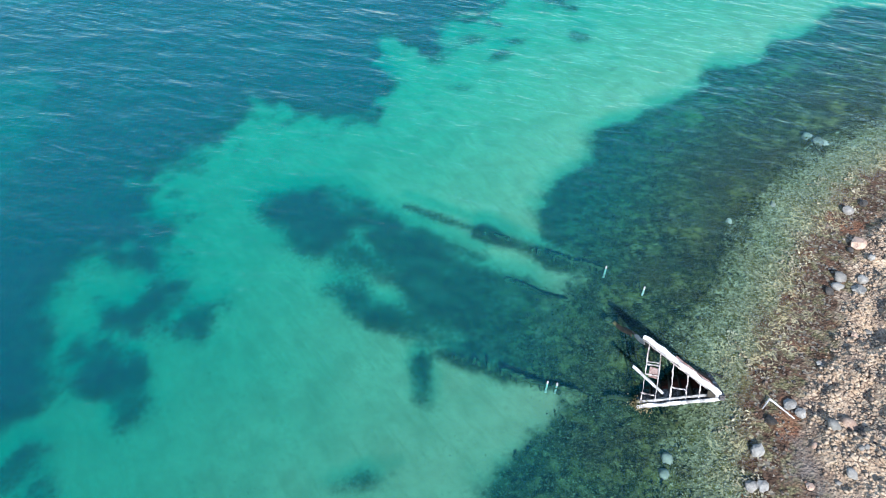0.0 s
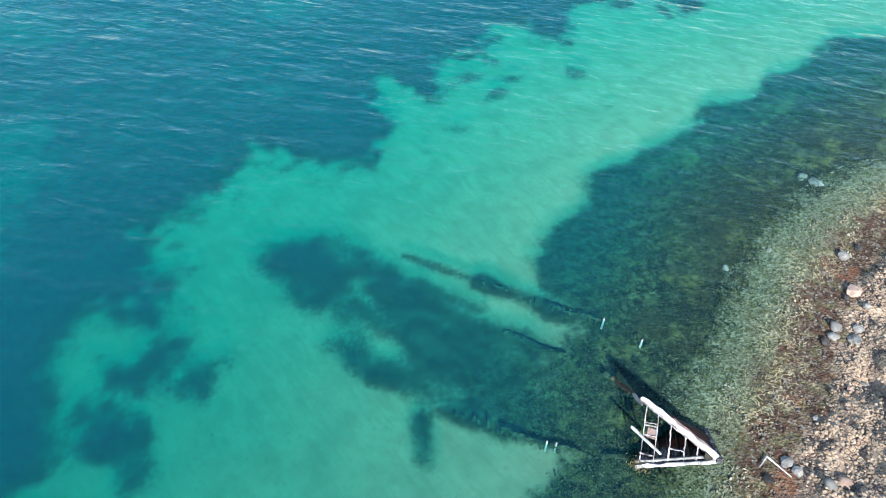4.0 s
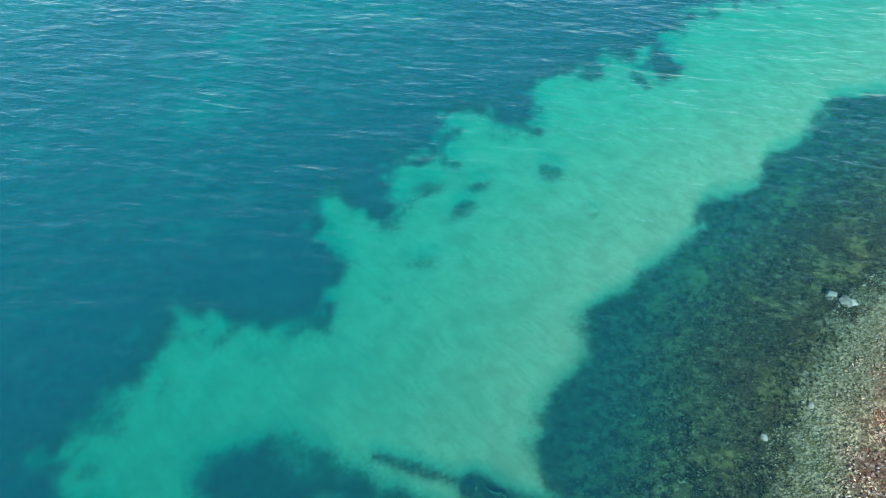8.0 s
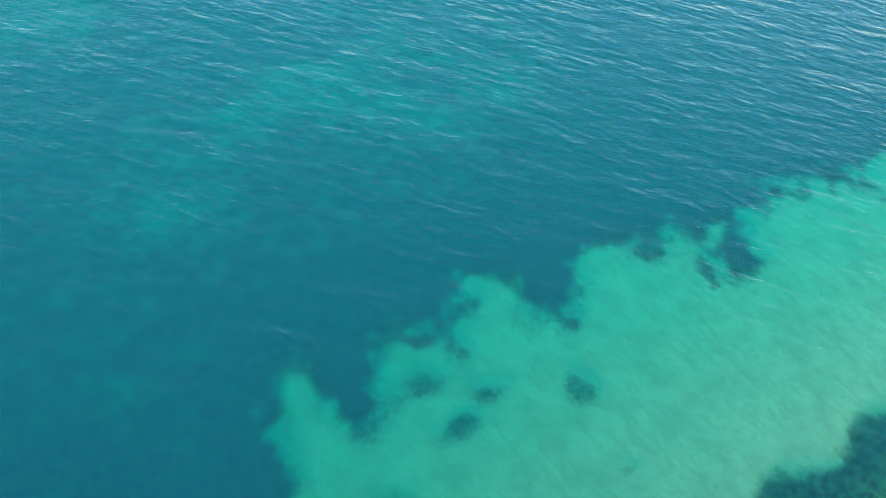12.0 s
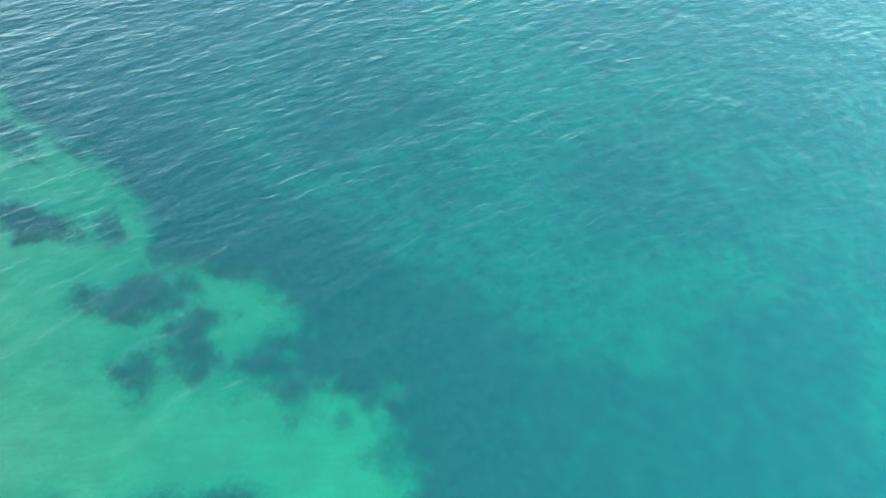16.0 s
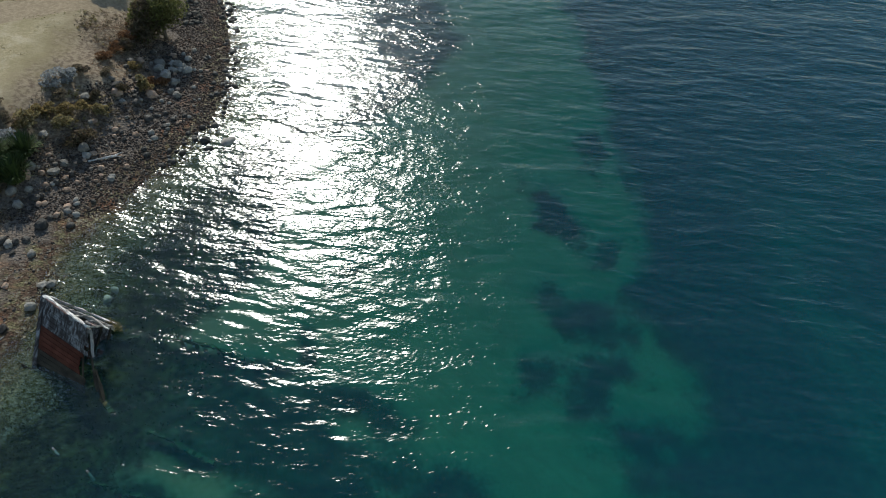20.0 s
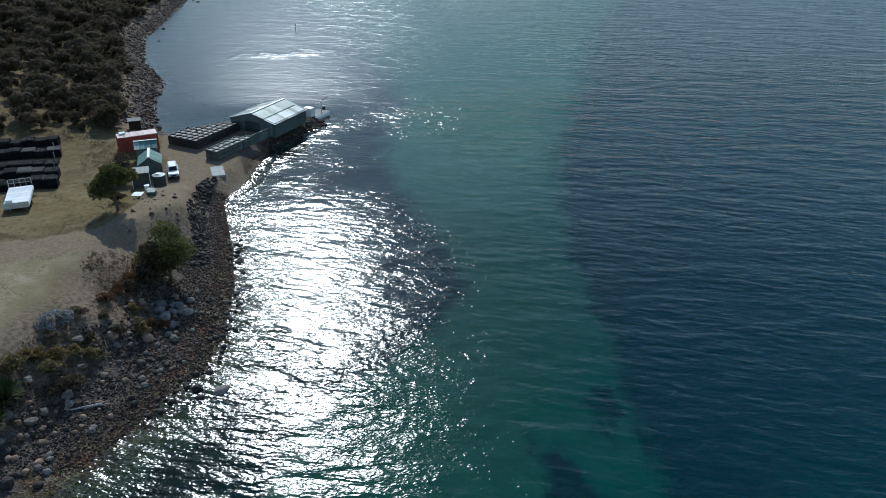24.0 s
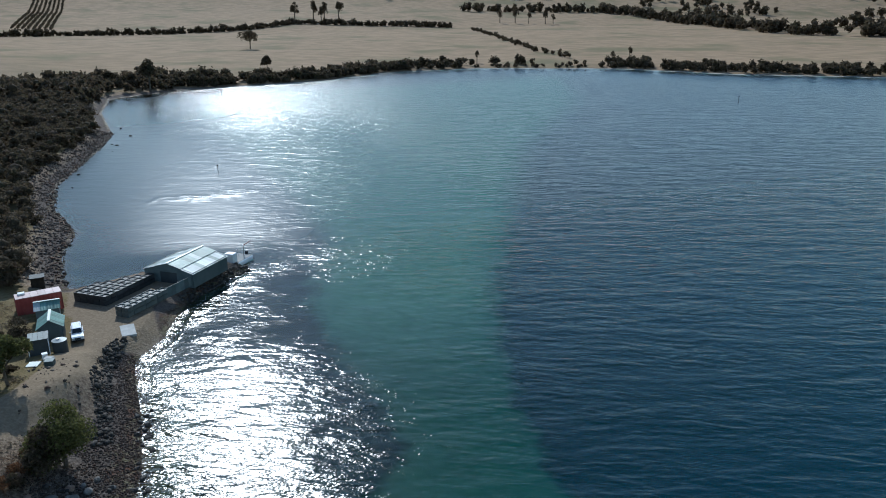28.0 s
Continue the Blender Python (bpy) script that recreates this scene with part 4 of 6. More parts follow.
# sunken hull timbers, grown over with weed
sunken = thing("sunken_hull", pose(STEM[0], STEM[1], 0), "weed-grown timbers of a sunken wooden hull on sand", "shipwreck")
HULL_LINES = (
    ([(15.4, 30.4, 0.2), (14.7, 31.4, -0.05), (13.6, 32.6, -0.25), (11.4, 34.1, -0.5), (8.5, 36.6, -0.95)], 0.34, False),
    ([(15.0, 24.7, -0.05), (13.2, 25.1, -0.15), (9.8, 26.2, -0.15), (7.9, 27.2, -0.3), (5.5, 29.0, -0.4), (3.3, 30.2, -0.7)], 0.22, True),
    ([(18.4, 34.4, -0.35), (15.8, 36.4, -0.35), (12.2, 38.5, -0.5), (9.3, 40.7, -0.85), (7.2, 42.2, -0.95)], 0.16, True))
for line, wide, stumps in HULL_LINES:
    for p0, p1 in zip(line, line[1:]):
        a, b = Vector(p0) - Vector((*STEM, 0.16)), Vector(p1) - Vector((*STEM, 0.16))
        pieces = max(1, round((b - a).length / 1.6))
        for k in range(pieces):
            if rng.random() < (0.15 if wide > 0.3 else 0.6 if wide > 0.2 else 0.85):
                continue
            j, i = Vector(rng.normal(0, 0.05, 3)), Vector(rng.normal(0, 0.05, 3))
            part("sunken_timber", beam(a.lerp(b, k / pieces) + j, a.lerp(b, (k + 1.1) / pieces) + i, wide * rng.uniform(0.5, 1.0), 0.22, 0.045, None, 8), WOOD_MOSS, sunken)
        n = int((b - a).length / 0.62)
        for k in range(n if stumps else 0):
            if rng.random() < 0.35:
                continue
            q = a.lerp(b, (k + rng.uniform(0.2, 0.8)) / n)
            part("frame_stump", beam(q - Vector((0, 0, 0.9)), q + Vector((rng.normal(0, 0.1), rng.normal(0, 0.1), rng.uniform(-0.25, 0.06))), 0.18, 0.18, 0.035, None, 2), WOOD_MOSS, sunken)

# lone posts that stand in the shallows beside the hull
for x, y in ((18.1, 33.7), (9.8, 26.2), (9.2, 26.4), (15.8, 36.0)):
    ob = part("old_post", rod((0, 0, -1.4), (0.05, 0.03, 0.22), 0.10, 0.06, 7), WOOD_WHITE, None, "", pose(x, y, 0))
    tagged(ob, "bleached white-topped post standing in shallow water", "post", "posts in the shallows")

# ---- the yard and the jetty ----
def gable_shed(x, y, z, turn, w, l, eave, ridge, label, wall_mat, panels, panel_w=0.9, door=True, over=0.2, courses=1):
    """A shed with its ridge along local y; its front gable faces local -y."""
    s = thing("shed", pose(x, y, z, 0, 0, turn), label, "shed")
    t = 0.12
    for sx in (-1, 1):
        part("side_wall", block(sx * w / 2, sx * (w / 2 - t), -l / 2, l / 2, -0.4, eave), wall_mat, s)
    for sy in (-1, 1):
        bm = bmesh.new()
        out, inn = sy * (l / 2 - 0.004), sy * (l / 2 - t)
        shape = [(-w / 2 + t, -0.4), (w / 2 - t, -0.4), (w / 2 - t, eave), (0, ridge - 0.06), (-w / 2 + t, eave)]
        a, b = [bm.verts.new((px, out, pz)) for px, pz in shape], [bm.verts.new((px, inn, pz)) for px, pz in shape]
        bm.faces.new(a), bm.faces.new(b[::-1])
        for i in range(5):
            bm.faces.new((a[i], b[i], b[(i + 1) % 5], a[(i + 1) % 5]))
        bmesh.ops.recalc_face_normals(bm, faces=bm.faces)
        part("gable_wall", bm, wall_mat, s)
    roof = new("roof")
    roof.parent = s
    n = max(2, round((l + 2 * over) / panel_w))
    drop = (ridge - eave) / (w / 2) * over
    for sx in (-1, 1):
        for k in range(n):
            y0, y1 = -l / 2 - over + (l + 2 * over) * k / n, -l / 2 - over + (l + 2 * over) * (k + 1) / n - 0.015
            for row in range(courses):
                f0, f1 = row / courses, (row + 1) / courses + 0.02 * (row + 1 < courses)
                bm, cuts, top, bot = bmesh.new(), 5, [], []
                for i in range(cuts + 1):
                    yy, lift = y0 + (y1 - y0) * i / cuts, 0.03 * (i % 2) - 0.10 * row
                    ends = [(sx * (w / 2 + over) * f, ridge + (eave - drop - ridge) * f + lift) for f in (f0, f1)]
                    top.append([bm.verts.new((px, yy, pz)) for px, pz in ends])
                    bot.append([bm.verts.new((px, yy, pz - 0.04)) for px, pz in ends])
                for r in (top, bot):
                    for i in range(cuts):
                        bm.faces.new((r[i][0], r[i][1], r[i + 1][1], r[i + 1][0]))
                for i in range(cuts):
                    bm.faces.new((top[i][1], bot[i][1], bot[i + 1][1], top[i + 1][1]))
                bmesh.ops.recalc_face_normals(bm, faces=bm.faces)
                part("roof_sheet", bm, panels(sx, k, row), roof)
    part("ridge_cap", beam((0, -l / 2 - over, ridge + 0.05), (0, l / 2 + over, ridge + 0.05), 0.35, 0.06), TIN_PALE, s)
    # no opening is cut: a flat dark panel imitates the shade inside a doorway
    if door:
        part("door", block(-0.5 * min(w * 0.42, 3.2), 0.5 * min(w * 0.42, 3.2), -l / 2 - 0.03, -l / 2 - 0.006, -0.2, eave * 0.86), TIN_DARK, s, "dark panel standing in for the shade of a doorway")
    return s


JET = 1.7
gable_shed(-2.7, -72.2, JET, 141.5, 9.4, 9.4, 2.15, 3.4, "large boat shed with patched green and white roof iron", TIN_WALL,
           lambda s, k, row: TIN_PALE if (s > 0 and row and k not in (3, 7)) or (s > 0 and k == 5) or (k in (0, 4, 5, 8) and s < 0) else TIN_GREEN, 0.95, courses=2)
gable_shed(15.4, -50.9, level(15.4, -50.9), 4, 3.0, 3.8, 2.1, 3.1, "small green gabled hut beside the yard", TIN_WALL, lambda s, k, row: TIN_HUT, 0.95)
gable_shed(16.5, -57.3, level(16.5, -57.3), 96, 2.8, 3.0, 2.1, 2.8, "small hut with pale green roof iron", TIN_WALL, lambda s, k, row: TIN_HUT if k else TIN_PALE, 0.95)

# lean-to of dark iron
x, y = 16.0, -44.4
lean = thing("lean_to_shed", pose(x, y, level(x, y), 0, 0, 6), "dark grey iron lean-to with a pale flat roof", "shed")
for a in ((-1.1, -1.02, -1.2, 1.2), (1.02, 1.1, -1.2, 1.2), (-1.02, 1.02, 1.12, 1.196), (-1.02, 1.02, -1.196, -1.12)):
    part("wall", block(*a, -0.4, 2.3), TIN_DARK, lean)
for k in range(4):
    part("roof_sheet", block(-1.2 + 0.6 * k, -0.62 + 0.6 * k, -1.35, 1.35, 2.304, 2.35), TIN_WALL, lean)
for sx in (-1, 1):
    part("corner_post", block(sx * 1.11, sx * 1.19, 1.21, 1.29, -0.4, 2.3), WHITE_PAINT, lean)

# water tank
x, y = 13.6, -44.0
tank = thing("water_tank", pose(x, y, level(x, y)), "dark round water tank with a pale lid", "tank")
part("barrel", rod((0, 0, -0.3), (0, 0, 1.85), 0.88, 0.88, 28), TIN_DARK, tank)
part("lid", rod((0, 0, 1.854), (0, 0, 2.05), 0.90, 0.35, 28), TIN_PALE, tank, "pale sheet-metal lid")
part("hatch", rod((0.1, 0.1, 2.054), (0.1, 0.1, 2.14), 0.22, 0.22, 14), STEEL, tank)

# shipping container
x, y = 18.2, -61.6
box_ = thing("shipping_container", pose(x, y, level(x, y) + 0.1, 0, 0, 14), "dull red shipping container with a sun-bleached roof", "container")
for sy in (-1, 1):
    bm, rings = bmesh.new(), []
    for k in range(42):  # one corrugated sheet with slanted ribs
        px, off = -3.0 + 6.0 * k / 41, 0.035 * (k % 4 in (1, 2))
        rings.append([bm.verts.new((px, sy * (yy - off), zz)) for yy, zz in ((1.19, -0.2), (1.19, 2.45), (1.13, 2.45), (1.13, -0.2))])
    for r, q in zip(rings, rings[1:]):
        for i in range(4):
            bm.faces.new((r[i], r[(i + 1) % 4], q[(i + 1) % 4], q[i]))
    bm.faces.new(rings[0]), bm.faces.new(rings[-1])
    bmesh.ops.recalc_face_normals(bm, faces=bm.faces)
    part("side_panel", bm, RED_PAINT, box_)
for sx in (-1, 1):
    part("end_panel", block(sx * 3.0, sx * 2.94, -1.08, 1.08, -0.2, 2.45, 0.01), RED_PAINT, box_)
for k in range(6):
    part("roof_panel", block(-3.0 + k, -2.02 + k, -1.2, 1.2, 2.454, 2.54, 0.015), PINK_ROOF, box_, "bleached pink roof panel")
for sx in (-1, 1):
    for sy in (-1, 1):
        part("corner_post", block(sx * 3.02, sx * 2.88, sy * 1.21, sy * 1.195, -0.2, 2.45), RED_PAINT, box_)
part("roof_crate", block(1.6, 2.5, -1.0, -0.2, 2.544, 2.8, 0.03), WHITE_PAINT, box_, "white crate lid on the roof")


# dark rainwater hut behind the container
x, y = 20.0, -73.5
hut = thing("bait_hut", pose(x, y, level(x, y), 0, 0, 8), "small dark plank hut near the water", "hut")
for sx in (-1, 1):
    part("wall", block(sx * 0.95, sx * 0.87, -0.95, 0.95, -0.5, 2.0), WOOD_DARK, hut)
    part("wall", block(-0.866, 0.866, sx * 0.945, sx * 0.87, -0.5, 2.0), WOOD_DARK, hut)
part("roof", block(-1.1, 1.1, -1.1, 1.1, 2.004, 2.1, 0.02), TIN_DARK, hut)


def fish_bin_mesh():
    bm = bmesh.new()
    w, h, t = 0.58, 0.76, 0.07
    outer = [(-w, -w), (w, -w), (w, w), (-w, w)]
    lo = [bm.verts.new((px * 0.97, py * 0.97, 0.08)) for px, py in outer]
    hi = [bm.verts.new((px, py, h)) for px, py in outer]
    rim = [bm.verts.new((px * (1 - t / w), py * (1 - t / w), h)) for px, py in outer]
    floor_ = [bm.verts.new((px * 0.87, py * 0.87, 0.60)) for px, py in outer]
    bm.faces.new(lo[::-1]), bm.faces.new(floor_)
    for i in range(4):
        j = (i + 1) % 4
        bm.faces.new((lo[i], lo[j], hi[j], hi[i])), bm.faces.new((hi[i], hi[j], rim[j], rim[i])), bm.faces.new((rim[i], rim[j], floor_[j], floor_[i]))
    bmesh.ops.recalc_face_normals(bm, faces=bm.faces)
    for px in (-0.46, 0.0, 0.46):
        block(px - 0.07, px + 0.07, -0.52, 0.52, 0.0, 0.078, 0, bm)
    me = bpy.data.meshes.new("fish_bin")
    bm.to_mesh(me)
    bm.free()
    return me


bin_dark, bin_pale = fish_bin_mesh(), fish_bin_mesh()
bin_dark.materials.append(BIN_PLASTIC), bin_pale.materials.append(BIN_LIGHT)


def bin_stack(x, y, turn, nx, ny, nz, mesh, label, group):
    base = pose(x, y, JET, 0, 0, turn)
    for j in range(ny):
        for i in range(nx - int(1.4 * j)):
            for k in range(nz):
                ob = new("fish_bin", mesh)
                ob.matrix_world = base @ pose(0.6 + 1.22 * i + rng.normal(0, 0.02), 0.6 + 1.22 * j + rng.normal(0, 0.02), 0.0 + 0.772 * k, 0, 0, rng.normal(0, 1.5))
                tagged(ob, label, "bin", group)


# rows of stacked bins that lead along the jetty to the shed
bin_stack(9.3, -61.2, 231, 9, 5, 2, bin_dark, "dark plastic fish bin stacked on the jetty", "dark fish bins")
bin_stack(6.0, -55.2, 229, 7, 2, 2, bin_pale, "grey-green plastic fish bin stacked on the jetty", "grey fish bins")
fence = thing("jetty_fence", pose(0.6, -61.6, JET, 0, 0, 229), "grey corrugated iron fence along the jetty", "fence")
for k in range(7):
    part("fence_sheet", block(0.0 + 1.0 * k, 0.985 + 1.0 * k, -0.03 + 0.012 * (k % 2), 0.03, 0.0, 1.65), TIN_WALL, fence)
    part("fence_post", block(0.97 + 1.0 * k, 1.05 + 1.0 * k, 0.034, 0.11, 0.0, 1.7), WOOD_GREY, fence)

# workboat moored behind the shed
boat = thing("workboat", pose(-11.4, -80.0, 0.0, 0, 0, 52), "white flat workboat with a small crane beside the jetty", "boat")
boat.scale = (1.2, 1.3, 1.1)
hull_b = bmesh.new()
block(-2.6, 2.6, -1.2, 1.2, -0.35, 0.62, 0.12, hull_b)
part("hull", hull_b, WHITE_PAINT, boat)
part("deck", block(-2.45, 2.45, -1.05, 1.05, 0.624, 0.66), CONCRETE, boat)
part("cabin", block(0.9, 2.1, -0.7, 0.7, 0.664, 2.2, 0.08), WHITE_PAINT, boat)
part("windscreen", block(0.86, 0.896, -0.55, 0.55, 1.4, 1.95), GLASS_DARK, boat)
part("crane_mast", rod((-1.2, 0.5, 0.66), (-1.2, 0.5, 2.7), 0.08, 0.07), STEEL, boat)
part("crane_arm", rod((-1.2, 0.5, 2.65), (-2.6, 0.9, 3.1), 0.06, 0.05), RED_PAINT, boat)
part("outboard_motor", block(-2.95, -2.6, -0.2, 0.2, 0.2, 1.1, 0.06), RUBBER, boat)
for k in range(5):
    part("rail_post", rod((-2.3 + 1.0 * k, -1.1, 0.62), (-2.3 + 1.0 * k, -1.1, 1.5), 0.025), STEEL, boat)
part("hand_rail", rod((-2.3, -1.1, 1.5), (1.7, -1.1, 1.5), 0.03), STEEL, boat)
lean_x = math.degrees(math.atan((level(6.0, -49.2) - level(6.0, -52.2)) / 3.0))
lean_y = math.degrees(math.atan((level(5.2, -50.7) - level(6.8, -50.7)) / 1.6))
pad = part("slab", block(-0.95, 0.95, -2.0, 2.0, -0.3, 0.07, 0.03), CONCRETE, None, "", pose(6.0, -50.7, level(6.0, -50.7), lean_x, lean_y, 7))
tagged(pad, "pale concrete slab at the edge of the yard", "slab")


def car(x, y, turn):
    """A white four-wheel drive; its nose points along local -y."""
    c = thing("car", pose(x, y, level(x, y) + 0.02, 0, 0, turn), "white four-wheel drive parked on the gravel yard", "car")
    side = [(-2.35, 0.45), (-2.40, 0.80), (-2.25, 1.02), (-1.0, 1.10), (2.30, 1.12), (2.38, 0.85), (2.36, 0.42)]
    cab = [(-1.05, 1.08), (-0.45, 1.72), (2.02, 1.78), (2.28, 1.10)]

    def prism(pts, w0, w1):
        bm = bmesh.new()
        top = max(p[1] for p in pts)
        lows = min(p[1] for p in pts)
        rings = []
        for s in (-1, 1):
            rings.append([bm.verts.new((s * (w0 + (w1 - w0) * (pz - lows) / (top - lows)), py, pz)) for py, pz in pts])
        n = len(pts)
        bm.faces.new(rings[0]), bm.faces.new(rings[1][::-1])
        for i in range(n):
            bm.faces.new((rings[0][i], rings[1][i], rings[1][(i + 1) % n], rings[0][(i + 1) % n]))
        bmesh.ops.recalc_face_normals(bm, faces=bm.faces)
        bmesh.ops.bevel(bm, geom=list(bm.edges), offset=0.05, segments=2, affect="EDGES")
        return bm

    part("body", prism(side, 0.93, 0.90), CAR_PAINT, c)
    part("cabin", prism(cab, 0.86, 0.70), CAR_PAINT, c)
    glass = bmesh.new()
    for quad in ([(-0.70, -1.02, 1.17), (0.70, -1.02, 1.17), (0.60, -0.50, 1.68), (-0.60, -0.50, 1.68)], [(0.66, 2.285, 1.18), (-0.66, 2.285, 1.18), (-0.58, 2.08, 1.66), (0.58, 2.08, 1.66)]):
        vs = [glass.verts.new(Vector(p) + Vector((0, -0.035 if p[1] < 0 else 0.035, 0.02))) for p in quad]
        glass.faces.new(vs)
    part("windscreen", glass, GLASS_DARK, c)
    for s in (-1, 1):
        for y0, y1 in ((-0.62, 0.25), (0.33, 1.15), (1.23, 2.0)):
            w = bmesh.new()
            vs = [w.verts.new((s * k, yy, zz)) for k, yy, zz in ((0.862, y0, 1.16), (0.862, y1, 1.16), (0.775, y1 - 0.02, 1.62), (0.775, y0 + (0.32 if y0 < 0 else 0.02), 1.62))]
            w.faces.new(vs)
            part("side_window", w, GLASS_DARK, c)
        for yy in (-1.5, 1.45):
            wheel = part("wheel", rod((s * 0.72, yy, 0.37), (s * 0.95, yy, 0.37), 0.37, 0.37, 20), RUBBER, c)
            part("rim", rod((s * 0.951, yy, 0.37), (s * 0.965, yy, 0.37), 0.22, 0.20, 14), STEEL, wheel)
        part("headlight", block(s * 0.55, s * 0.85, -2.44, -2.38, 0.74, 0.92, 0.02), TIN_PALE, c)
        part("mirror", block(s * 0.95, s * 1.12, -0.72, -0.58, 1.12, 1.30, 0.03), CAR_PAINT, c)
    part("grille", block(-0.45, 0.45, -2.43, -2.39, 0.62, 0.88), RUBBER, c)
    part("bumper", block(-0.9, 0.9, -2.52, -2.36, 0.40, 0.58, 0.04), RUBBER, c)
    for s in (-1, 1):
        part("roof_rail", rod((s * 0.6, -0.2, 1.83), (s * 0.6, 1.8, 1.85), 0.025), STEEL, c)
    c.scale = (0.82, 0.9, 0.88)
    return c


car(12.35, -50.6, 187)

# punt on its trailer
x, y = 29.8, -37.2
punt = thing("punt", pose(x, y, level(x, y), 0, 0, 187), "white flat-decked oyster punt propped on a trailer", "boat")
punt.scale = (1.05, 0.64, 1.0)
part("hull", block(-1.4, 1.4, -4.9, 4.9, 1.0, 1.5, 0.10), WHITE_PAINT, punt)
for k in range(7):
    part("deck_board", block(-1.34, 1.34, -4.85 + 1.385 * k, -3.5 + 1.385 * k, 1.504, 1.54), WHITE_PAINT, punt)
for s in (-1, 1):
    part("trailer_beam", block(s * 0.8, s * 0.95, -4.0, 4.0, 0.75, 0.995), STEEL, punt)
    for yy in (-1.0, 0.6):
        part("wheel", rod((s * 1.0, yy, 0.35), (s * 1.25, yy, 0.35), 0.36, 0.36, 16), RUBBER, punt)
    part("prop", block(s * 0.78, s * 0.97, 3.0, 3.25, -0.1, 0.746), WOOD_GREY, punt)
    part("prop", block(s * 0.78, s * 0.97, -3.5, -3.25, -0.1, 0.746), WOOD_GREY, punt)
    part("axle_bracket", block(s * 0.80, s * 1.0, -0.4, 0.0, 0.30, 0.746), STEEL, punt)
for k in range(5):
    part("rail_post", rod((-1.3 + 0.65 * k, 4.75, 1.54), (-1.3 + 0.65 * k, 4.75, 2.6), 0.03), STEEL, punt)
for zz in (2.1, 2.6):
    part("rail", rod((-1.3, 4.75, zz), (1.3, 4.75, zz), 0.03), STEEL, punt)
part("engine_box", block(-1.1, -0.3, -4.7, -4.0, 1.544, 2.1, 0.05), WHITE_PAINT, punt)
part("transom_board", block(-1.4, 1.4, -5.0, -4.904, 1.1, 1.8, 0.02), CONCRETE, punt, "grey transom board")

# stacks of black oyster trays
tray = bmesh.new()
for k in range(9):
    block(-0.9, 0.9, -0.9 + 0.2 * k, -0.82 + 0.2 * k, 0.10, 0.15, 0, tray)
for k in (-0.9, 0.0, 0.82):
    block(k, k + 0.08, -0.9, 0.78, 0.0, 0.095, 0, tray)
tray_me = bpy.data.meshes.new("tray")
tray.to_mesh(tray_me)
tray.free()
tray_me.materials.append(BLACK_MESH)
pale_me = tray_me.copy()
pale_me.materials.clear(), pale_me.materials.append(ROCK_PALE)
for row, (x0, y0, high, pale) in enumerate(((35.2, -46.8, 9, 0), (36.0, -51.0, 9, 1), (37.0, -56.0, 5, 0), (37.5, -60.5, 9, 1), (38.5, -65.5, 9, 0))):
    for k in range(5):
        x, y = x0 - 1.75 * k + rng.normal(0, 0.08), y0 - 0.1 * k + rng.normal(0, 0.1)
        st = thing("tray_stack", pose(x, y, level(x, y) - 0.05, 0, 0, 3 + rng.normal(0, 3)), "stack of black plastic oyster trays on dry grass", "trays", "stacks of oyster trays")
        for j in range(high + int(rng.integers(-1, 2))):
            link("tray", pale_me if pale and j >= high - 1 and k > 1 else tray_me, BLACK_MESH, st, "", pose(rng.normal(0, 0.03), rng.normal(0, 0.03), 0.155 * j + 0.004, 0, 0, rng.normal(0, 1.5)))
for x, y in ((28.6, -52.0), (29.6, -57.0), (30.6, -62.0), (31.6, -67.5)):
    ob = part("yard_post", rod((0, 0, -0.3), (0.05, 0, 1.9), 0.07, 0.06, 7), WOOD_WHITE, None, "", pose(x, y, level(x, y)))
    tagged(ob, "pale timber fence post at the edge of the yard", "post", "yard posts")

# crates and gear by the track
for x, y, w, h, mat, lab in ((14.3, -39.2, 0.9, 0.45, CONCRETE, "grey crate of gear beside the track"), (14.0, -37.9, 1.0, 0.6, TIN_WALL, "low grey fish crate beside the track"), (15.9, -38.6, 1.3, 0.12, TIN_PALE, "flat sheet of pale iron on the grass"), (14.9, -40.6, 0.6, 0.7, WHITE_PAINT, "white plastic drum beside the track")):
    c = thing("crate", pose(x, y, level(x, y), 0, 0, rng.uniform(-20, 20)), lab, "crate")
    part("body", block(-w / 2, w / 2, -w / 2, w / 2, -0.1, h, 0.03), mat, c)
    part("lid", block(-w / 2 - 0.03, w / 2 + 0.03, -w / 2 - 0.03, w / 2 + 0.03, h + 0.004, h + 0.07, 0.015), mat, c)

# ---- stones ----
def boulder_mesh(seed, squash):
    bm = bmesh.new()
    bmesh.ops.create_icosphere(bm, subdivisions=2, radius=0.5)
    off = Vector((seed * 3.1, seed * 1.7, seed * 0.9))
    for v in bm.verts:
        k = 1 + 0.40 * noise.noise(v.co * 2.6 + off) + 0.16 * noise.noise(v.co * 5.0 + off)
        v.co = Vector((v.co.x * k, v.co.y * k * 0.86, v.co.z * k * squash))
    me = bpy.data.meshes.new("boulder")
    bm.to_mesh(me)
    bm.free()
    for p in me.polygons:
        p.use_smooth = seed % 4 == 0
    return me


STONES = {}
for key, mat in (("grey", ROCK_GREY), ("rusty", ROCK_RED), ("dark", ROCK_DARK), ("pale", ROCK_PALE)):
    STONES[key] = []
    for k in range(4):
        me = boulder_mesh(k + len(key) * 5, (0.62, 0.75, 0.55, 0.85)[k])
        me.materials.append(mat)
        STONES[key].append(me)


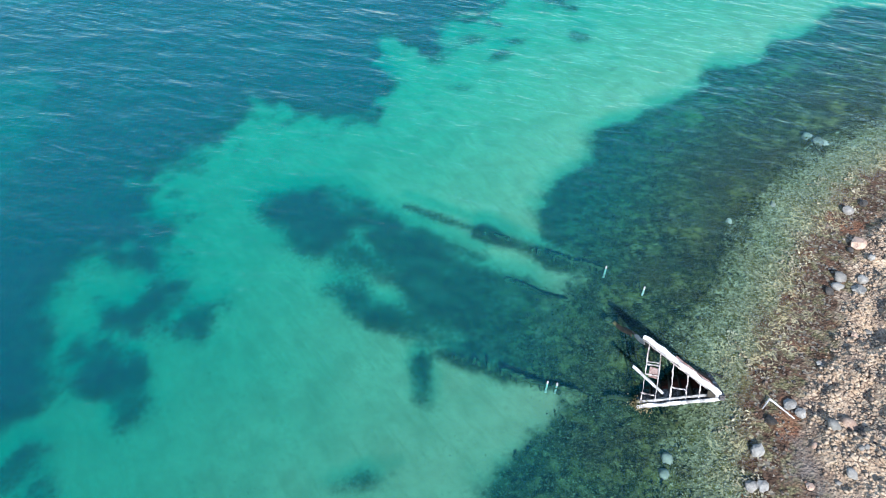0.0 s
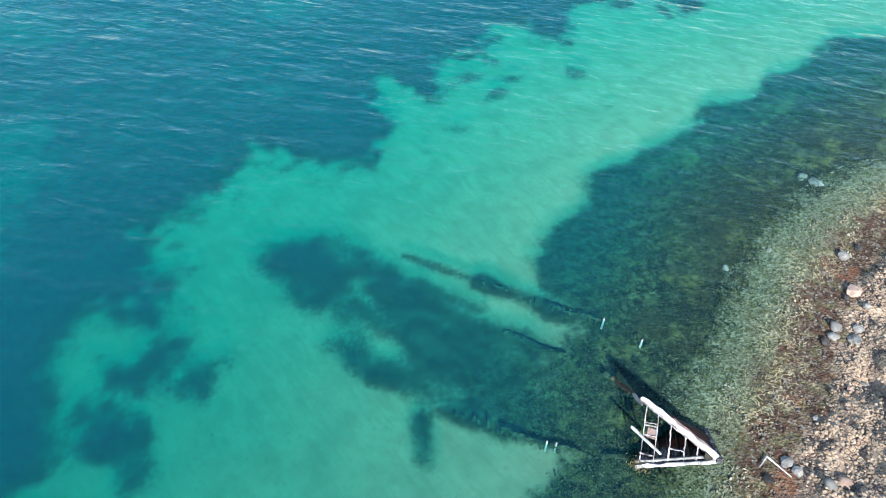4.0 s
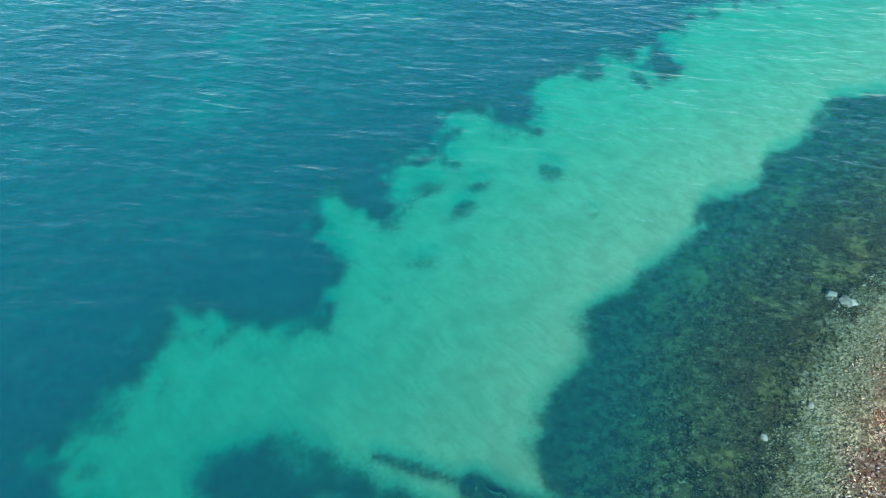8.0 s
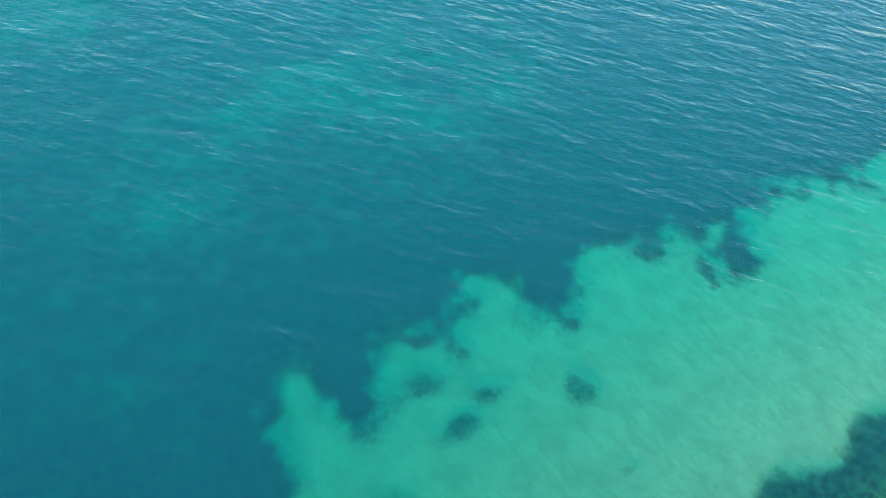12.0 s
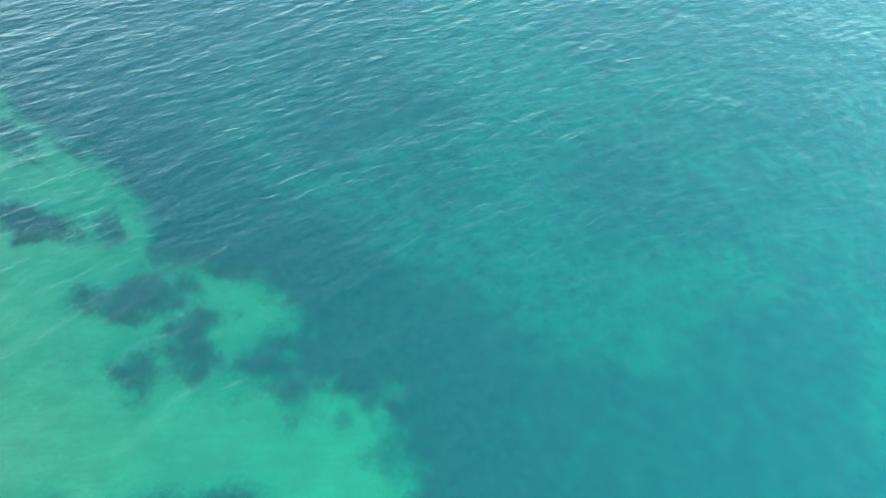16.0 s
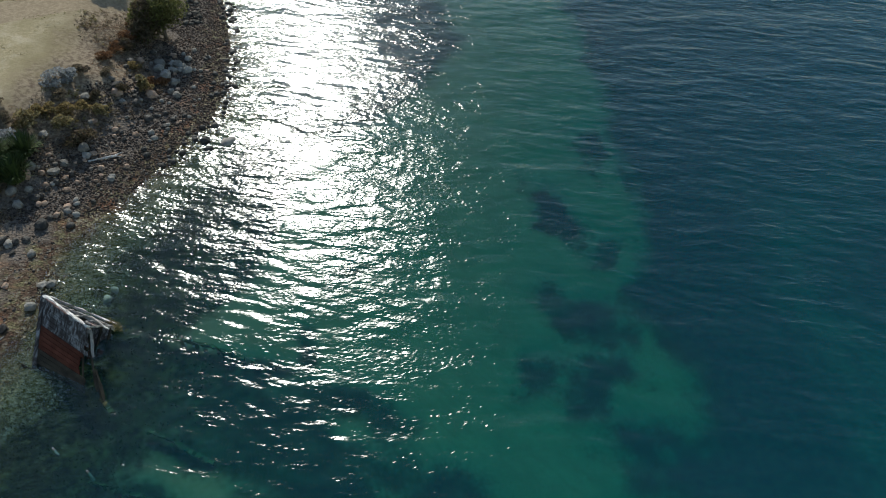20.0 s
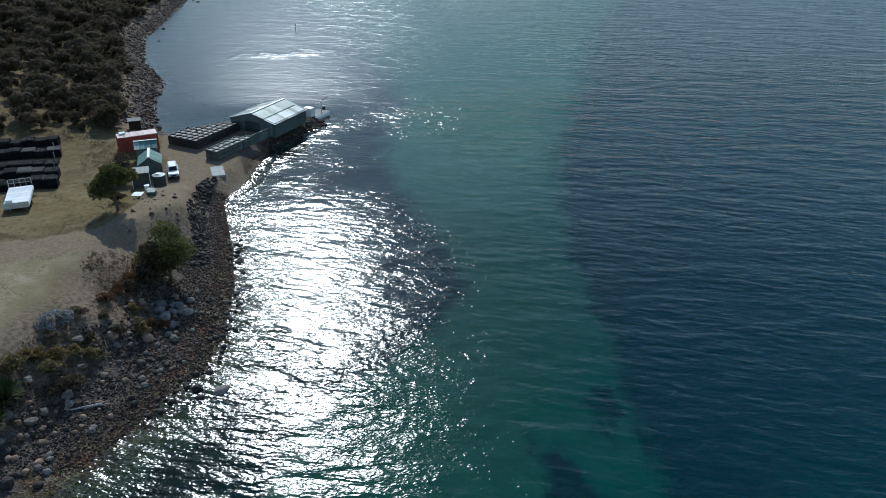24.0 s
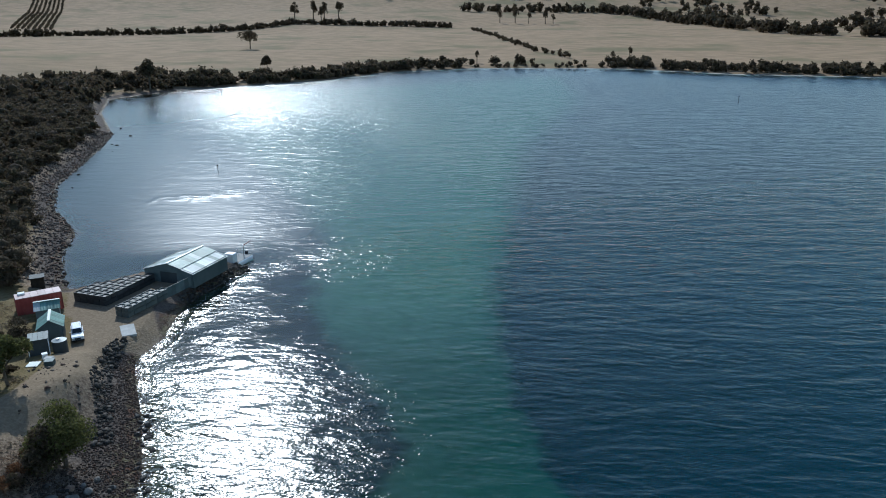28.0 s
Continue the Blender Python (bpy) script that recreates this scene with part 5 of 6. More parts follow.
def boulder(x, y, size, key, z=None, label=""):
    ob = new("boulder", STONES[key][int(rng.integers(4))])
    z = level(x, y) + 0.14 * size if z is None else z
    ob.matrix_world = pose(x, y, z, rng.normal(0, 10), rng.normal(0, 10), rng.uniform(0, 360)) @ Matrix.Scale(size, 4)
    names = {"grey": "rounded grey boulder on the shingle shore", "rusty": "rust-brown boulder on the shingle shore", "dark": "dark wet rock at the water's edge", "pale": "pale dry boulder near the waterline"}
    tagged(ob, label or names[key], "boulder", key + " boulders of the shore")
    return ob


# the larger ones, each at its place
for x, y, s, key in ((38.7, 50.2, 0.9, "pale"), (39.4, 49.3, 1.1, "grey"), (39.9, 49.1, 0.7, "pale"), (27.4, 40.3, 0.55, "pale"), (31.7, 41.7, 0.5, "pale"), (33.8, 31.6, 1.1, "grey"), (33.0, 33.0, 1.0, "grey"), (32.4, 32.2, 0.9, "grey"),
                     (34.6, 32.6, 0.8, "grey"), (31.6, 31.8, 0.8, "dark"), (21.2, 20.1, 0.9, "pale"), (19.9, 17.9, 0.8, "grey"), (20.6, 17.8, 0.8, "grey"), (24.5, 22.9, 0.9, "grey"), (24.9, 22.2, 0.8, "grey"), (22.9, 22.0, 0.8, "dark")):
    boulder(x, y, s, key)
for x, y, s, key in ((15.6, 20.4, 0.85, "pale"), (15.1, 19.5, 0.75, "grey"), (26.2, 20.8, 0.9, "pale"), (27.3, 20.9, 1.1, "rusty"), (25.8, 17.6, 0.8, "grey"), (37.2, 39.9, 0.9, "grey"), (38.9, 40.6, 0.8, "dark"), (36.0, 36.0, 1.3, "rusty"),
                     (21.3, 10.7, 1.2, "dark"), (21.8, 14.0, 0.8, "grey"), (19.4, 8.7, 0.8, "rusty"), (20.2, 9.6, 0.7, "rusty"), (18.6, 9.8, 0.7, "pale"), (15.3, -7.1, 1.6, "dark"), (5.2, 1.9, 1.5, "grey"), (7.4, 1.2, 1.1, "dark"), (7.1, 2.6, 0.9, "dark")):
    boulder(x, y, s, key)
for k in range(13):  # a heap of grey boulders below the big tree
    boulder(9.9 + rng.normal(0, 0.9), -12.2 + rng.normal(0, 1.3), rng.uniform(0.9, 1.3), "grey")
x, y, z, d = scattered(2, 26, -18, 14, 900, lambda x, y, d: (d > 1.0) & (d < 11))
for k in range(min(95, len(x))):
    boulder(x[k], y[k], rng.uniform(0.35, 0.95) * (1.25 if d[k] > 4 else 0.8), ("grey", "rusty", "dark", "grey")[int(rng.integers(4))] if d[k] > 2.5 else "dark")
x, y, z, d = scattered(6, 22, -16, 8, 900, lambda x, y, d: (d > 2.0) & (d < 9))
for k in range(min(110, len(x))):
    boulder(x[k], y[k], rng.uniform(0.25, 0.7), ("grey", "rusty", "dark", "rusty", "dark")[int(rng.integers(5))])
x, y, z, d = scattered(2, 26, -30, 10, 900, lambda x, y, d: (d > -1.3) & (d < 0.8) & (y < 6))
for k in range(min(80, len(x))):
    boulder(x[k], y[k], rng.uniform(0.3, 0.8), "dark", 0.02)
x, y, z, d = scattered(0, 30, -260, -88, 2500, lambda x, y, d: (d > -7) & (d < -0.3))
for k in range(10):
    boulder(x[k], y[k], rng.uniform(0.4, 1.3), "dark", 0.05, "dark rock standing out of the cove shallows")
x, y, z, d = scattered(20, 46, 14, 45, 900, lambda x, y, d: (d > 2.0) & (d < 12))
for k in range(min(30, len(x))):
    boulder(x[k], y[k], rng.uniform(0.25, 0.6), ("grey", "rusty", "grey", "grey", "dark")[int(rng.integers(5))])


def shingle(name, label, area, n, test, low, high, mat, squash=(1, 1, 0.8)):
    x, y, z, d = scattered(*area, n, test)
    size = low + (high - low) * rng.random(len(x)) ** 4
    me = stamped(name, STONE_V, STONE_F, np.stack([x, y, z + 0.1 * size], -1), size, turns(len(x)), squash)
    ob = link(name, me, mat)
    return tagged(ob, label, "stones", kind="stuff")


shingle("shingle", "brown and grey shingle stones of the shore", (1, 50, -45, 52), 150000, lambda x, y, d: (rng.random(len(x)) < np.where(y > 9, 0.25, 0.22)) & (clay_bank(x, y) * (d > 2.6) < 0.5) & (d > 0.0) & (d < (9 + 3 * np.sin(y * 0.7)) * (1 - 0.62 * step(-20, -36, y))), 0.05, 0.28, PEBBLE)
# darker stone colours for the whole width of the southern beach
shingle("dark_shingle", "dark brown shingle along the beach", (1, 26, -45, 10), 90000, lambda x, y, d: (d > 0.0) & (d < (8.5 + 3 * np.sin(y * 0.7)) * (1 - 0.62 * step(-20, -36, y))), 0.05, 0.26, PEBBLE_DARK)
shingle("bank_stones", "scattered stones on the eroded bank", (4, 50, -40, 50), 6000, lambda x, y, d: (d > 6) & (d < 11.5), 0.12, 0.55, PEBBLE)
shingle("clay_lumps", "crumbled tan clay lumps on the low bank", (23, 52, 8, 54), 60000, lambda x, y, d: (clay_bank(x, y) > 0.5) & (d > 3.2) & (d < 15), 0.04, 0.34, CLAY)
shingle("sea_cobbles", "pale green cobbles under shallow water", (10, 56, 12, 56), 90000, lambda x, y, d: (d > -5.4 + 1.2 * np.sin(y * 0.6)) & (d < -1.0), 0.06, 0.20, PEBBLE_WET, (1, 1, 0.6))
shingle("jetty_armour", "dark armour stones along the jetty and the yard", (-17, 10, -89, -23), 15000, lambda x, y, d: ((d > -0.8) & (d < 1.3) & (y < -63)) | ((d > 2.2 + 0.7 * step(-44, -36, y)) & (d < 4.0 + 0.9 * step(-44, -36, y)) & (y > -48.5) & (np.hypot(x - 6, 0.5 * (y + 50.7)) > 1.5)), 0.25, 0.8, ARMOUR)
shingle("cove_stones", "dark stones along the cove shore", (5, 34, -250, -78), 22000, lambda x, y, d: (d > -0.5) & (d < 7), 0.2, 0.8, PEBBLE)


# ---- weed ----
def tufts(name, label, area, n, test, low, high, mat, leaves, spread=0.3, lift=0.05, leaf=0.5, category="seaweed"):
    x, y, z, d = scattered(*area, n, test)
    size = low + (high - low) * rng.random(len(x)) ** 2
    c = np.repeat(np.stack([x, y, z + lift], -1), leaves, 0)
    s = np.repeat(size, leaves)
    c = c + rng.normal(size=c.shape) * (s * spread)[:, None] * np.array([1, 1, 0.45])
    ob = link(name, stamped(name, *LEAF, c, s * leaf * rng.uniform(0.6, 1.4, len(s)), turns(len(s)), (1, 1, 0.8)), mat)
    return tagged(ob, label, category, kind="stuff")


def weedy(x, y, d):
    return (d < -1.5) & (weed_cover(x, y) > 0.45 + 0.5 * rng.random(len(x)) * (d > -20))


tufts("sea_weed", "olive sea weed growing on the sea floor", (-10, 60, 8, 80), 40000, lambda x, y, d: weedy(x, y, d) & (d > -15 - 2 * waves_noise(x, y, 3, 36)) & (d < -4.5), 0.25, 0.7, WEED, 4, 0.4, 0.08, 0.45)
tufts("dead_weed", "straw-coloured dead weed at the waterline", (18, 50, 14, 50), 22000, lambda x, y, d: (np.abs(d + 0.9 + 0.8 * np.sin(y * 0.9)) < 1.3) & (np.abs(waves_noise(x, y, 2.5, 31)) < 0.10), 0.12, 0.4, KELP, 4, 0.45, 0.1, 0.7)
tufts("tussock_grass", "dry yellow tussock grass on the bank", (6, 48, -40, 40), 7000, lambda x, y, d: (d > 8) & (d < 15) & (y < 12) & (to_line(TRACK, x, y) > 2.8) & (waves_noise(x, y, 6, 33) > 0.15), 0.3, 0.9, GRASS_DRY, 7, 0.3, 0.15, 0.6, "grass")
tufts("drain_grass", "dark grass along the drain beside the track", (12, 60, -31, -21), 16000, lambda x, y, d: np.abs(to_line([(60, -26), (38, -27), (29.4, -26.2), (26, -24.6), (23.2, -25.5), (20.4, -27), (18.7, -28.5)], x, y) + 0.3 * waves_noise(x, y, 2, 39)) < 0.45, 0.15, 0.4, BRUSH, 6, 0.4, 0.08, 0.28, "grass")
tufts("yard_grass", "rough dry grass round the yard", (13, 45, -75, -10), 12000, lambda x, y, d: (d > 12) & (to_line(TRACK, x, y) > 2.5) & (waves_noise(x, y, 5, 35) > 0.05), 0.12, 0.4, GRASS_DRY, 7, 0.4, 0.05, 0.3, "grass")
tufts("bank_scrub", "low grey-brown scrub on the bank", (6, 46, -34, 30), 9000, lambda x, y, d: (d > 6.0) & (d < 15) & (y < 12) & (to_line(TRACK, x, y) > 2.8) & (waves_noise(x, y, 5, 37) < 0.2), 0.25, 0.9, BRUSH, 16, 0.4, 0.12, 0.28, "scrub")
tufts("bracken", "low rust-brown bracken along the top of the bank", (8, 34, -19, 8), 4600, lambda x, y, d: (d > 8) & (d < 14.5) & (waves_noise(x, y, 4, 53) > 0.08), 0.2, 0.55, RUST, 12, 0.4, 0.08, 0.24, "bracken")
tufts("yard_scrub", "dead grey-brown scrub round the edge of the yard", (18, 46, -82, -38), 3600, lambda x, y, d: (d > 13) & (to_line(TRACK, x, y) > 4) & (np.hypot(x - 29.8, y + 37.2) > 4.5) & ~((x > 26) & (x < 40) & (y > -68) & (y < -44)) & (waves_noise(x, y, 6, 54) > -0.05 + 0.012 * (y + 60)), 0.25, 0.85, BRUSH, 14, 0.4, 0.12, 0.3, "scrub")
tufts("yard_tussocks", "olive grass tussocks on the yard", (15, 46, -60, -19), 5200, lambda x, y, d: (d > 10) & (to_line(TRACK, x, y) > 2.6) & (waves_noise(x, y, 3, 55) > 0.12), 0.15, 0.5, LEAF_GUM, 8, 0.4, 0.05, 0.26, "grass")


# ---- trees and shrubs ----
def lump_shape(fine):
    bm = bmesh.new()
    bmesh.ops.create_icosphere(bm, subdivisions=2 if fine else 1, radius=1.0)
    for v in bm.verts:
        v.co *= 1 + 0.30 * noise.noise(v.co * 2.3)
    out = [tuple(v.co) for v in bm.verts], [tuple(v.index for v in f.verts) for f in bm.faces]
    bm.free()
    return out


LUMP, LUMP_ROUGH = lump_shape(True), lump_shape(False)


def branch(bm, a, b, r0, r1):
    rod(a, b, r0, r1, 7, bm)


def tree(name, x, y, h, r, leaves, leaf, mat, label, category, group="", lobes=7, trunk=0.35, z=None):
    z = level(x, y) if z is None else z
    t = thing(name, pose(x, y, z, 0, 0, rng.uniform(0, 360)), label, category, group)
    blobs = []
    for k in range(lobes):
        a, q = rng.uniform(0, 2 * math.pi), r * math.sqrt(rng.random()) * 0.68
        zz = h * (trunk + (0.92 - trunk) * (0.12 + 0.75 * rng.random()) * (1.0 - 0.3 * q / r))
        blobs.append((q * math.cos(a), q * math.sin(a), zz, r * rng.uniform(0.30, 0.50), h * rng.uniform(0.13, 0.22)))
    blobs.append((0, 0, h * 0.80, r * 0.45, h * 0.20))
    bm = bmesh.new()
    fork = Vector((rng.normal(0, 0.05 * r), rng.normal(0, 0.05 * r), h * trunk))
    branch(bm, (0, 0, -0.4), fork, 0.035 * h, 0.025 * h)
    for b in blobs:
        branch(bm, fork, Vector(b[:3]), 0.018 * h, 0.004 * h)
    part("trunk", bm, BARK, t)
    p = crown_points(blobs, leaves)
    part_me = stamped("crown", *LEAF, p, leaf * rng.uniform(0.6, 1.5, leaves), turns(leaves))
    link("crown", part_me, mat, t)
    return t


tree("gum_tree", 17.4, -32.0, 6.0, 3.1, 7600, 0.27, LEAF_GUM, "small bushy gum tree on dry grass", "tree")
tree("wattle_tree", 10.9, -19.2, 7.2, 3.6, 11000, 0.25, LEAF_GUM, "large bushy green tree on the bank", "tree", lobes=18, trunk=0.2)
tree("wattle_tree", 12.3, -17.2, 5.0, 2.4, 2200, 0.34, LEAF_DARK, "dark bushy tree beside the shingle", "tree", lobes=9, trunk=0.08)
tree("shrub", 18.6, -47.4, 4.2, 2.6, 3600, 0.22, LEAF_DARK, "dark shrub behind the green hut", "shrub", lobes=6, trunk=0.15)
tree("shrub", 24.0, -74.0, 4.0, 3.4, 2000, 0.42, LEAF_DARK, "dark shrub at the edge of the woods", "shrub", lobes=7, trunk=0.1)
for x, y, h, r, mat, lab in ((20.8, -6.3, 1.3, 1.7, LEAF_GREY, "silver-grey shrub on the bank"), (19.2, -7.4, 1.1, 1.3, LEAF_GREY, "silver-grey shrub on the bank"), (13.1, -8.0, 1.6, 0.9, GRASS_DRY, "dry brown shrub on the bank"), (14.6, -14.6, 1.4, 1.0, LEAF_DARK, "low dark shrub on the bank"),
                             (17.0, -3.6, 1.0, 1.1, GRASS_DRY, "dry yellow shrub on the bank"), (20.0, -1.0, 1.2, 1.3, GRASS_DRY, "dry yellow shrub on the bank"), (22.6, -0.8, 1.3, 1.4, GRASS_DRY, "dry yellow shrub on the bank"), (17.9, -35.6, 1.2, 1.3, LEAF_DARK, "low dark shrub on dry grass"), (22.0, -52.0, 1.0, 1.0, LEAF_DARK, "low dark shrub on dry grass"), (21.0, -43.0, 0.9, 0.9, GRASS_DRY, "dry shrub on grass")):
    tree("shrub", x, y, h, r, 700, 0.24, mat, lab, "shrub", "", 5, 0.1)
tree("shrub", 18.4, 0.6, 1.4, 1.6, 900, 0.28, LEAF_DARK, "low dark shrub on the bank", "shrub", "", 6, 0.1)

BUSHES = [(20.8, -2.5, 1.1, 1.0, GOLD), (19.6, -2.8, 1.2, 1.1, GOLD), (18.3, -3.7, 1.0, 0.9, GOLD), (21.9, -2.2, 0.9, 0.9, GOLD), (12.8, -7.7, 1.5, 0.9, GOLD), (12.2, -9.2, 0.8, 0.8, RUST), (11.2, -9.4, 0.6, 0.9, RUST),
          (13.8, -19.4, 1.3, 1.0, RUST), (14.6, -16.4, 1.0, 1.2, RUST), (15.6, -14.2, 0.8, 1.3, RUST), (16.8, -11.8, 0.7, 1.2, RUST), (23.9, 1.4, 1.3, 1.5, LEAF_GREY), (24.5, -0.9, 1.0, 1.2, BRUSH), (17.1, -5.4, 1.0, 0.9, LEAF_DARK),
          (15.0, -6.8, 0.9, 0.9, LEAF_DARK), (18.6, -8.4, 0.8, 1.1, BRUSH), (20.2, -4.6, 0.9, 1.2, BRUSH), (16.2, -8.8, 0.7, 1.0, BRUSH), (14.0, -11.4, 0.9, 0.9, GOLD), (25.6, -2.6, 0.8, 1.2, BRUSH)]
KINDS = {GOLD.name: "golden dry tussock on the stony bank", RUST.name: "rust-brown bracken bush on the bank", LEAF_GREY.name: "silver-grey shrub on the bank", BRUSH.name: "grey-brown twiggy shrub on the bank", LEAF_DARK.name: "low dark shrub among the boulders"}
for x, y, h, r, mat in BUSHES:
    tree("shrub", x, y, h, r, 900, 0.17, mat, KINDS[mat.name], "shrub", "", 6, 0.05)


def flax(x, y, h, r):
    t = thing("flax_bush", pose(x, y, level(x, y)), "tall bright green flax bush on the bank", "shrub", "flax bushes")
    n = 420
    a, lean = rng.uniform(0, 2 * math.pi, n), rng.uniform(0.1, 1.0, n) ** 0.7
    foot = np.stack([np.cos(a), np.sin(a), np.zeros(n)], -1) * (rng.random(n) * r * 0.5)[:, None]
    tip = foot + np.stack([np.cos(a) * lean * r, np.sin(a) * lean * r, h * (1.15 - 0.7 * lean**2) * rng.uniform(0.7, 1.1, n)], -1)
    mid = (foot + tip) / 2 + np.array([0, 0, 0.18 * h])
    side = np.stack([-np.sin(a), np.cos(a), np.zeros(n)], -1) * 0.06
    v = np.stack([foot - side, foot + side, mid + side, mid - side, tip], 1).reshape(-1, 3)
    k = np.arange(n)[:, None] * 5
    me = raw_mesh("foliage", v, np.concatenate([k + [0, 1, 2], k + [0, 2, 3], k + [3, 2, 4]]))
    link("foliage", me, FLAX, t)


for x, y, h, r in ((23.6, 5.2, 2.3, 1.7), (22.9, 2.6, 2.0, 1.5), (25.2, 3.6, 2.4, 1.8), (26.0, 6.6, 2.0, 1.6)):
    flax(x, y, h, r)


def joined(name, shapes):
    """Several arrays of corners and triangles as one mesh."""
    vs, fs, at = [], [], 0
    for v, f in shapes:
        vs.append(v), fs.append(f + at)
        at += len(v)
    return raw_mesh(name, np.concatenate(vs), np.concatenate(fs))


def spread_shape(shape, faces, places, sizes, turned, flat=(1, 1, 1)):
    shape, faces = np.asarray(shape, float), np.asarray(faces)
    v = np.einsum("nij,kj->nki", turned, shape) * np.asarray(sizes)[:, None, None] * np.asarray(flat) + np.asarray(places)[:, None]
    f = faces[None] + (np.arange(len(places)) * len(shape))[:, None, None]
    return v.reshape(-1, 3), f.reshape(-1, faces.shape[1])


LEAF_TRI = (LEAF[0], [(0, 1, 2), (0, 2, 3)])


def woods(name, label, x, y, z, low, high, leaves, leaf, mat, tall=1.0, category="woods", fine=False):
    """Many bushes or trees in one object, each an uneven heap of leaf clumps on a stem."""
    r = low + (high - low) * rng.random(len(x)) ** 1.6
    lobes = 5
    c = np.repeat(np.stack([x, y, z], -1), lobes, 0)
    rr = np.repeat(r, lobes)
    a = rng.uniform(0, 2 * math.pi, len(c))
    q = rr * rng.uniform(0.05, 0.65, len(c))
    c = c + np.stack([q * np.cos(a), q * np.sin(a), rr * tall * rng.uniform(0.30, 1.15, len(c))], -1)
    lr = rr * rng.uniform(0.32, 0.66, len(c))
    n = len(c) * leaves
    way = rng.normal(size=(n, 3))
    way /= np.linalg.norm(way, axis=1, keepdims=True)
    p = np.repeat(c, leaves, 0) + way * (np.repeat(lr, leaves) * (0.5 + 0.75 * rng.random(n)))[:, None] * np.array([1, 1, 0.85 * tall ** 0.5])
    core = spread_shape(*(LUMP if fine else LUMP_ROUGH), c, lr * 0.66, turns(len(c)), (1, 1, 0.85 * tall**0.5))
    fringe = spread_shape(*LEAF_TRI, p, leaf * np.repeat(rr, leaves) ** 0.5 * rng.uniform(0.6, 1.4, n), turns(n))
    return tagged(link(name, joined(name, [core, fringe]), mat), label, category, kind="stuff")


def yard_free(x, y):
    paddock = (x > 70 + 3 * np.sin(y * 0.2)) & (y < -205)
    return ~((x < 42) & (y > -73)) & ~((x < 23) & (y > -80)) & ~paddock


x, y, z, d = scattered(18, 130, -330, -70, 3600, lambda x, y, d: (d > 5.5) & (d < 75 + 25 * np.sin(y * 0.05)) & yard_free(x, y))
near = y > -170
woods("scrub_woods", "dark olive coastal scrub on the hillside", x[near], y[near], z[near], 1.0, 3.4, 70, 0.27, LEAF_DARK, 1.0, "woods", True)
woods("far_scrub_woods", "dark olive coastal scrub beside the cove", x[~near], y[~near], z[~near], 1.3, 3.8, 36, 0.42, LEAF_DARK)
x, y, z, d = scattered(-40, 260, -460, -300, 1500, lambda x, y, d: (d > 4) & (d < 45 + 20 * np.sin(x * 0.03)))
woods("cove_woods", "dark trees behind the head of the cove", x[:700], y[:700], z[:700], 2.2, 4.6, 20, 0.9, LEAF_DARK, 1.3)
x, y, z, d = scattered(-460, 0, -500, -270, 9000, lambda x, y, d: (d > 4) & (d < 22) & ((x > -215) | (waves_noise(x, y, 40, 41) > -0.15)))
woods("shore_trees", "row of dark trees along the far shore", x[:520], y[:520], z[:520], 2.0, 4.2, 20, 0.9, LEAF_DARK, 1.2)

x, y, z, d = scattered(-350, -190, -480, -330, 4000, lambda x, y, d: (d > 2) & (d < 12))
woods("shore_scrub", "low scattered scrub behind the far beach", x[:70], y[:70], z[:70], 0.9, 2.4, 18, 0.7, LEAF_DARK, 1.1, "scrub")


def row_of(points, gap, wobble):
    out = []
    for (ax, ay), (bx, by) in zip(points, points[1:]):
        n = max(2, int(math.hypot(bx - ax, by - ay) / gap))
        for k in range(n):
            out.append((ax + (bx - ax) * k / n + rng.normal(0, wobble), ay + (by - ay) * k / n + rng.normal(0, wobble)))
    p = np.array(out)
    return p[:, 0], p[:, 1], height(p[:, 0], p[:, 1])


woods("hedge", "dark roadside hedge between dry paddocks", *row_of([(330, -1040), (181, -1031), (32, -1018), (-112, -1067), (-196, -1145), (-342, -1092), (-417, -1047)], 3.0, 2.5), 3.0, 6.0, 20, 1.2, LEAF_DARK, 1.1, "hedge")
woods("tree_row", "row of young trees across a paddock", *row_of([(-430, -1000), (-369, -755), (-320, -574), (-309, -490)], 6.0, 1.5), 1.6, 3.0, 16, 0.9, LEAF_DARK, 1.3, "trees")
woods("hill_woods", "dark woods on the far rise", *row_of([(-560, -1330), (-824, -1262), (-822, -1048), (-790, -922), (-716, -690), (-760, -560), (-900, -480)], 3.2, 12.0), 4.0, 8.0, 18, 1.6, LEAF_DARK, 1.6)
x, y, z, d = scattered(-1900, -700, -1700, -500, 1200, lambda x, y, d: (waves_noise(x, y, 260, 43) > 0.05) & (x + 0.2 * y < -750))
woods("far_woods", "distant dark woods over the paddocks", x[:520], y[:520], z[:520], 5.0, 9.0, 14, 2.0, LEAF_DARK, 1.6)

for x, y, h, r in ((-83, -705, 17, 11), (5, -384, 17, 5.5), (-68, -470, 10, 5)):
    tree("paddock_tree", x, y, h, r, 1500, 1.1, LEAF_DARK, "dark spreading tree standing alone in dry grass", "tree", "paddock trees", 8, 0.4)
for x, y, h in ((-206, -1185, 30), (-236, -1188, 32), (-252, -1182, 30), (-272, -1165, 31), (-245, -1170, 24), (-461, -1560, 30), (-523, -1107, 20), (-545, -1096, 24), (-565, -1088, 17), (-588, -1074, 22), (-600, -1070, 16), (-350, -470, 9), (-226, -485, 9), (-322, -450, 8)):
    tree("tall_gum", x, y, h, h * 0.26, 700, h * 0.06, LEAF_DARK, "tall thin gum tree beside a paddock", "tree", "tall gums", 6, 0.42)


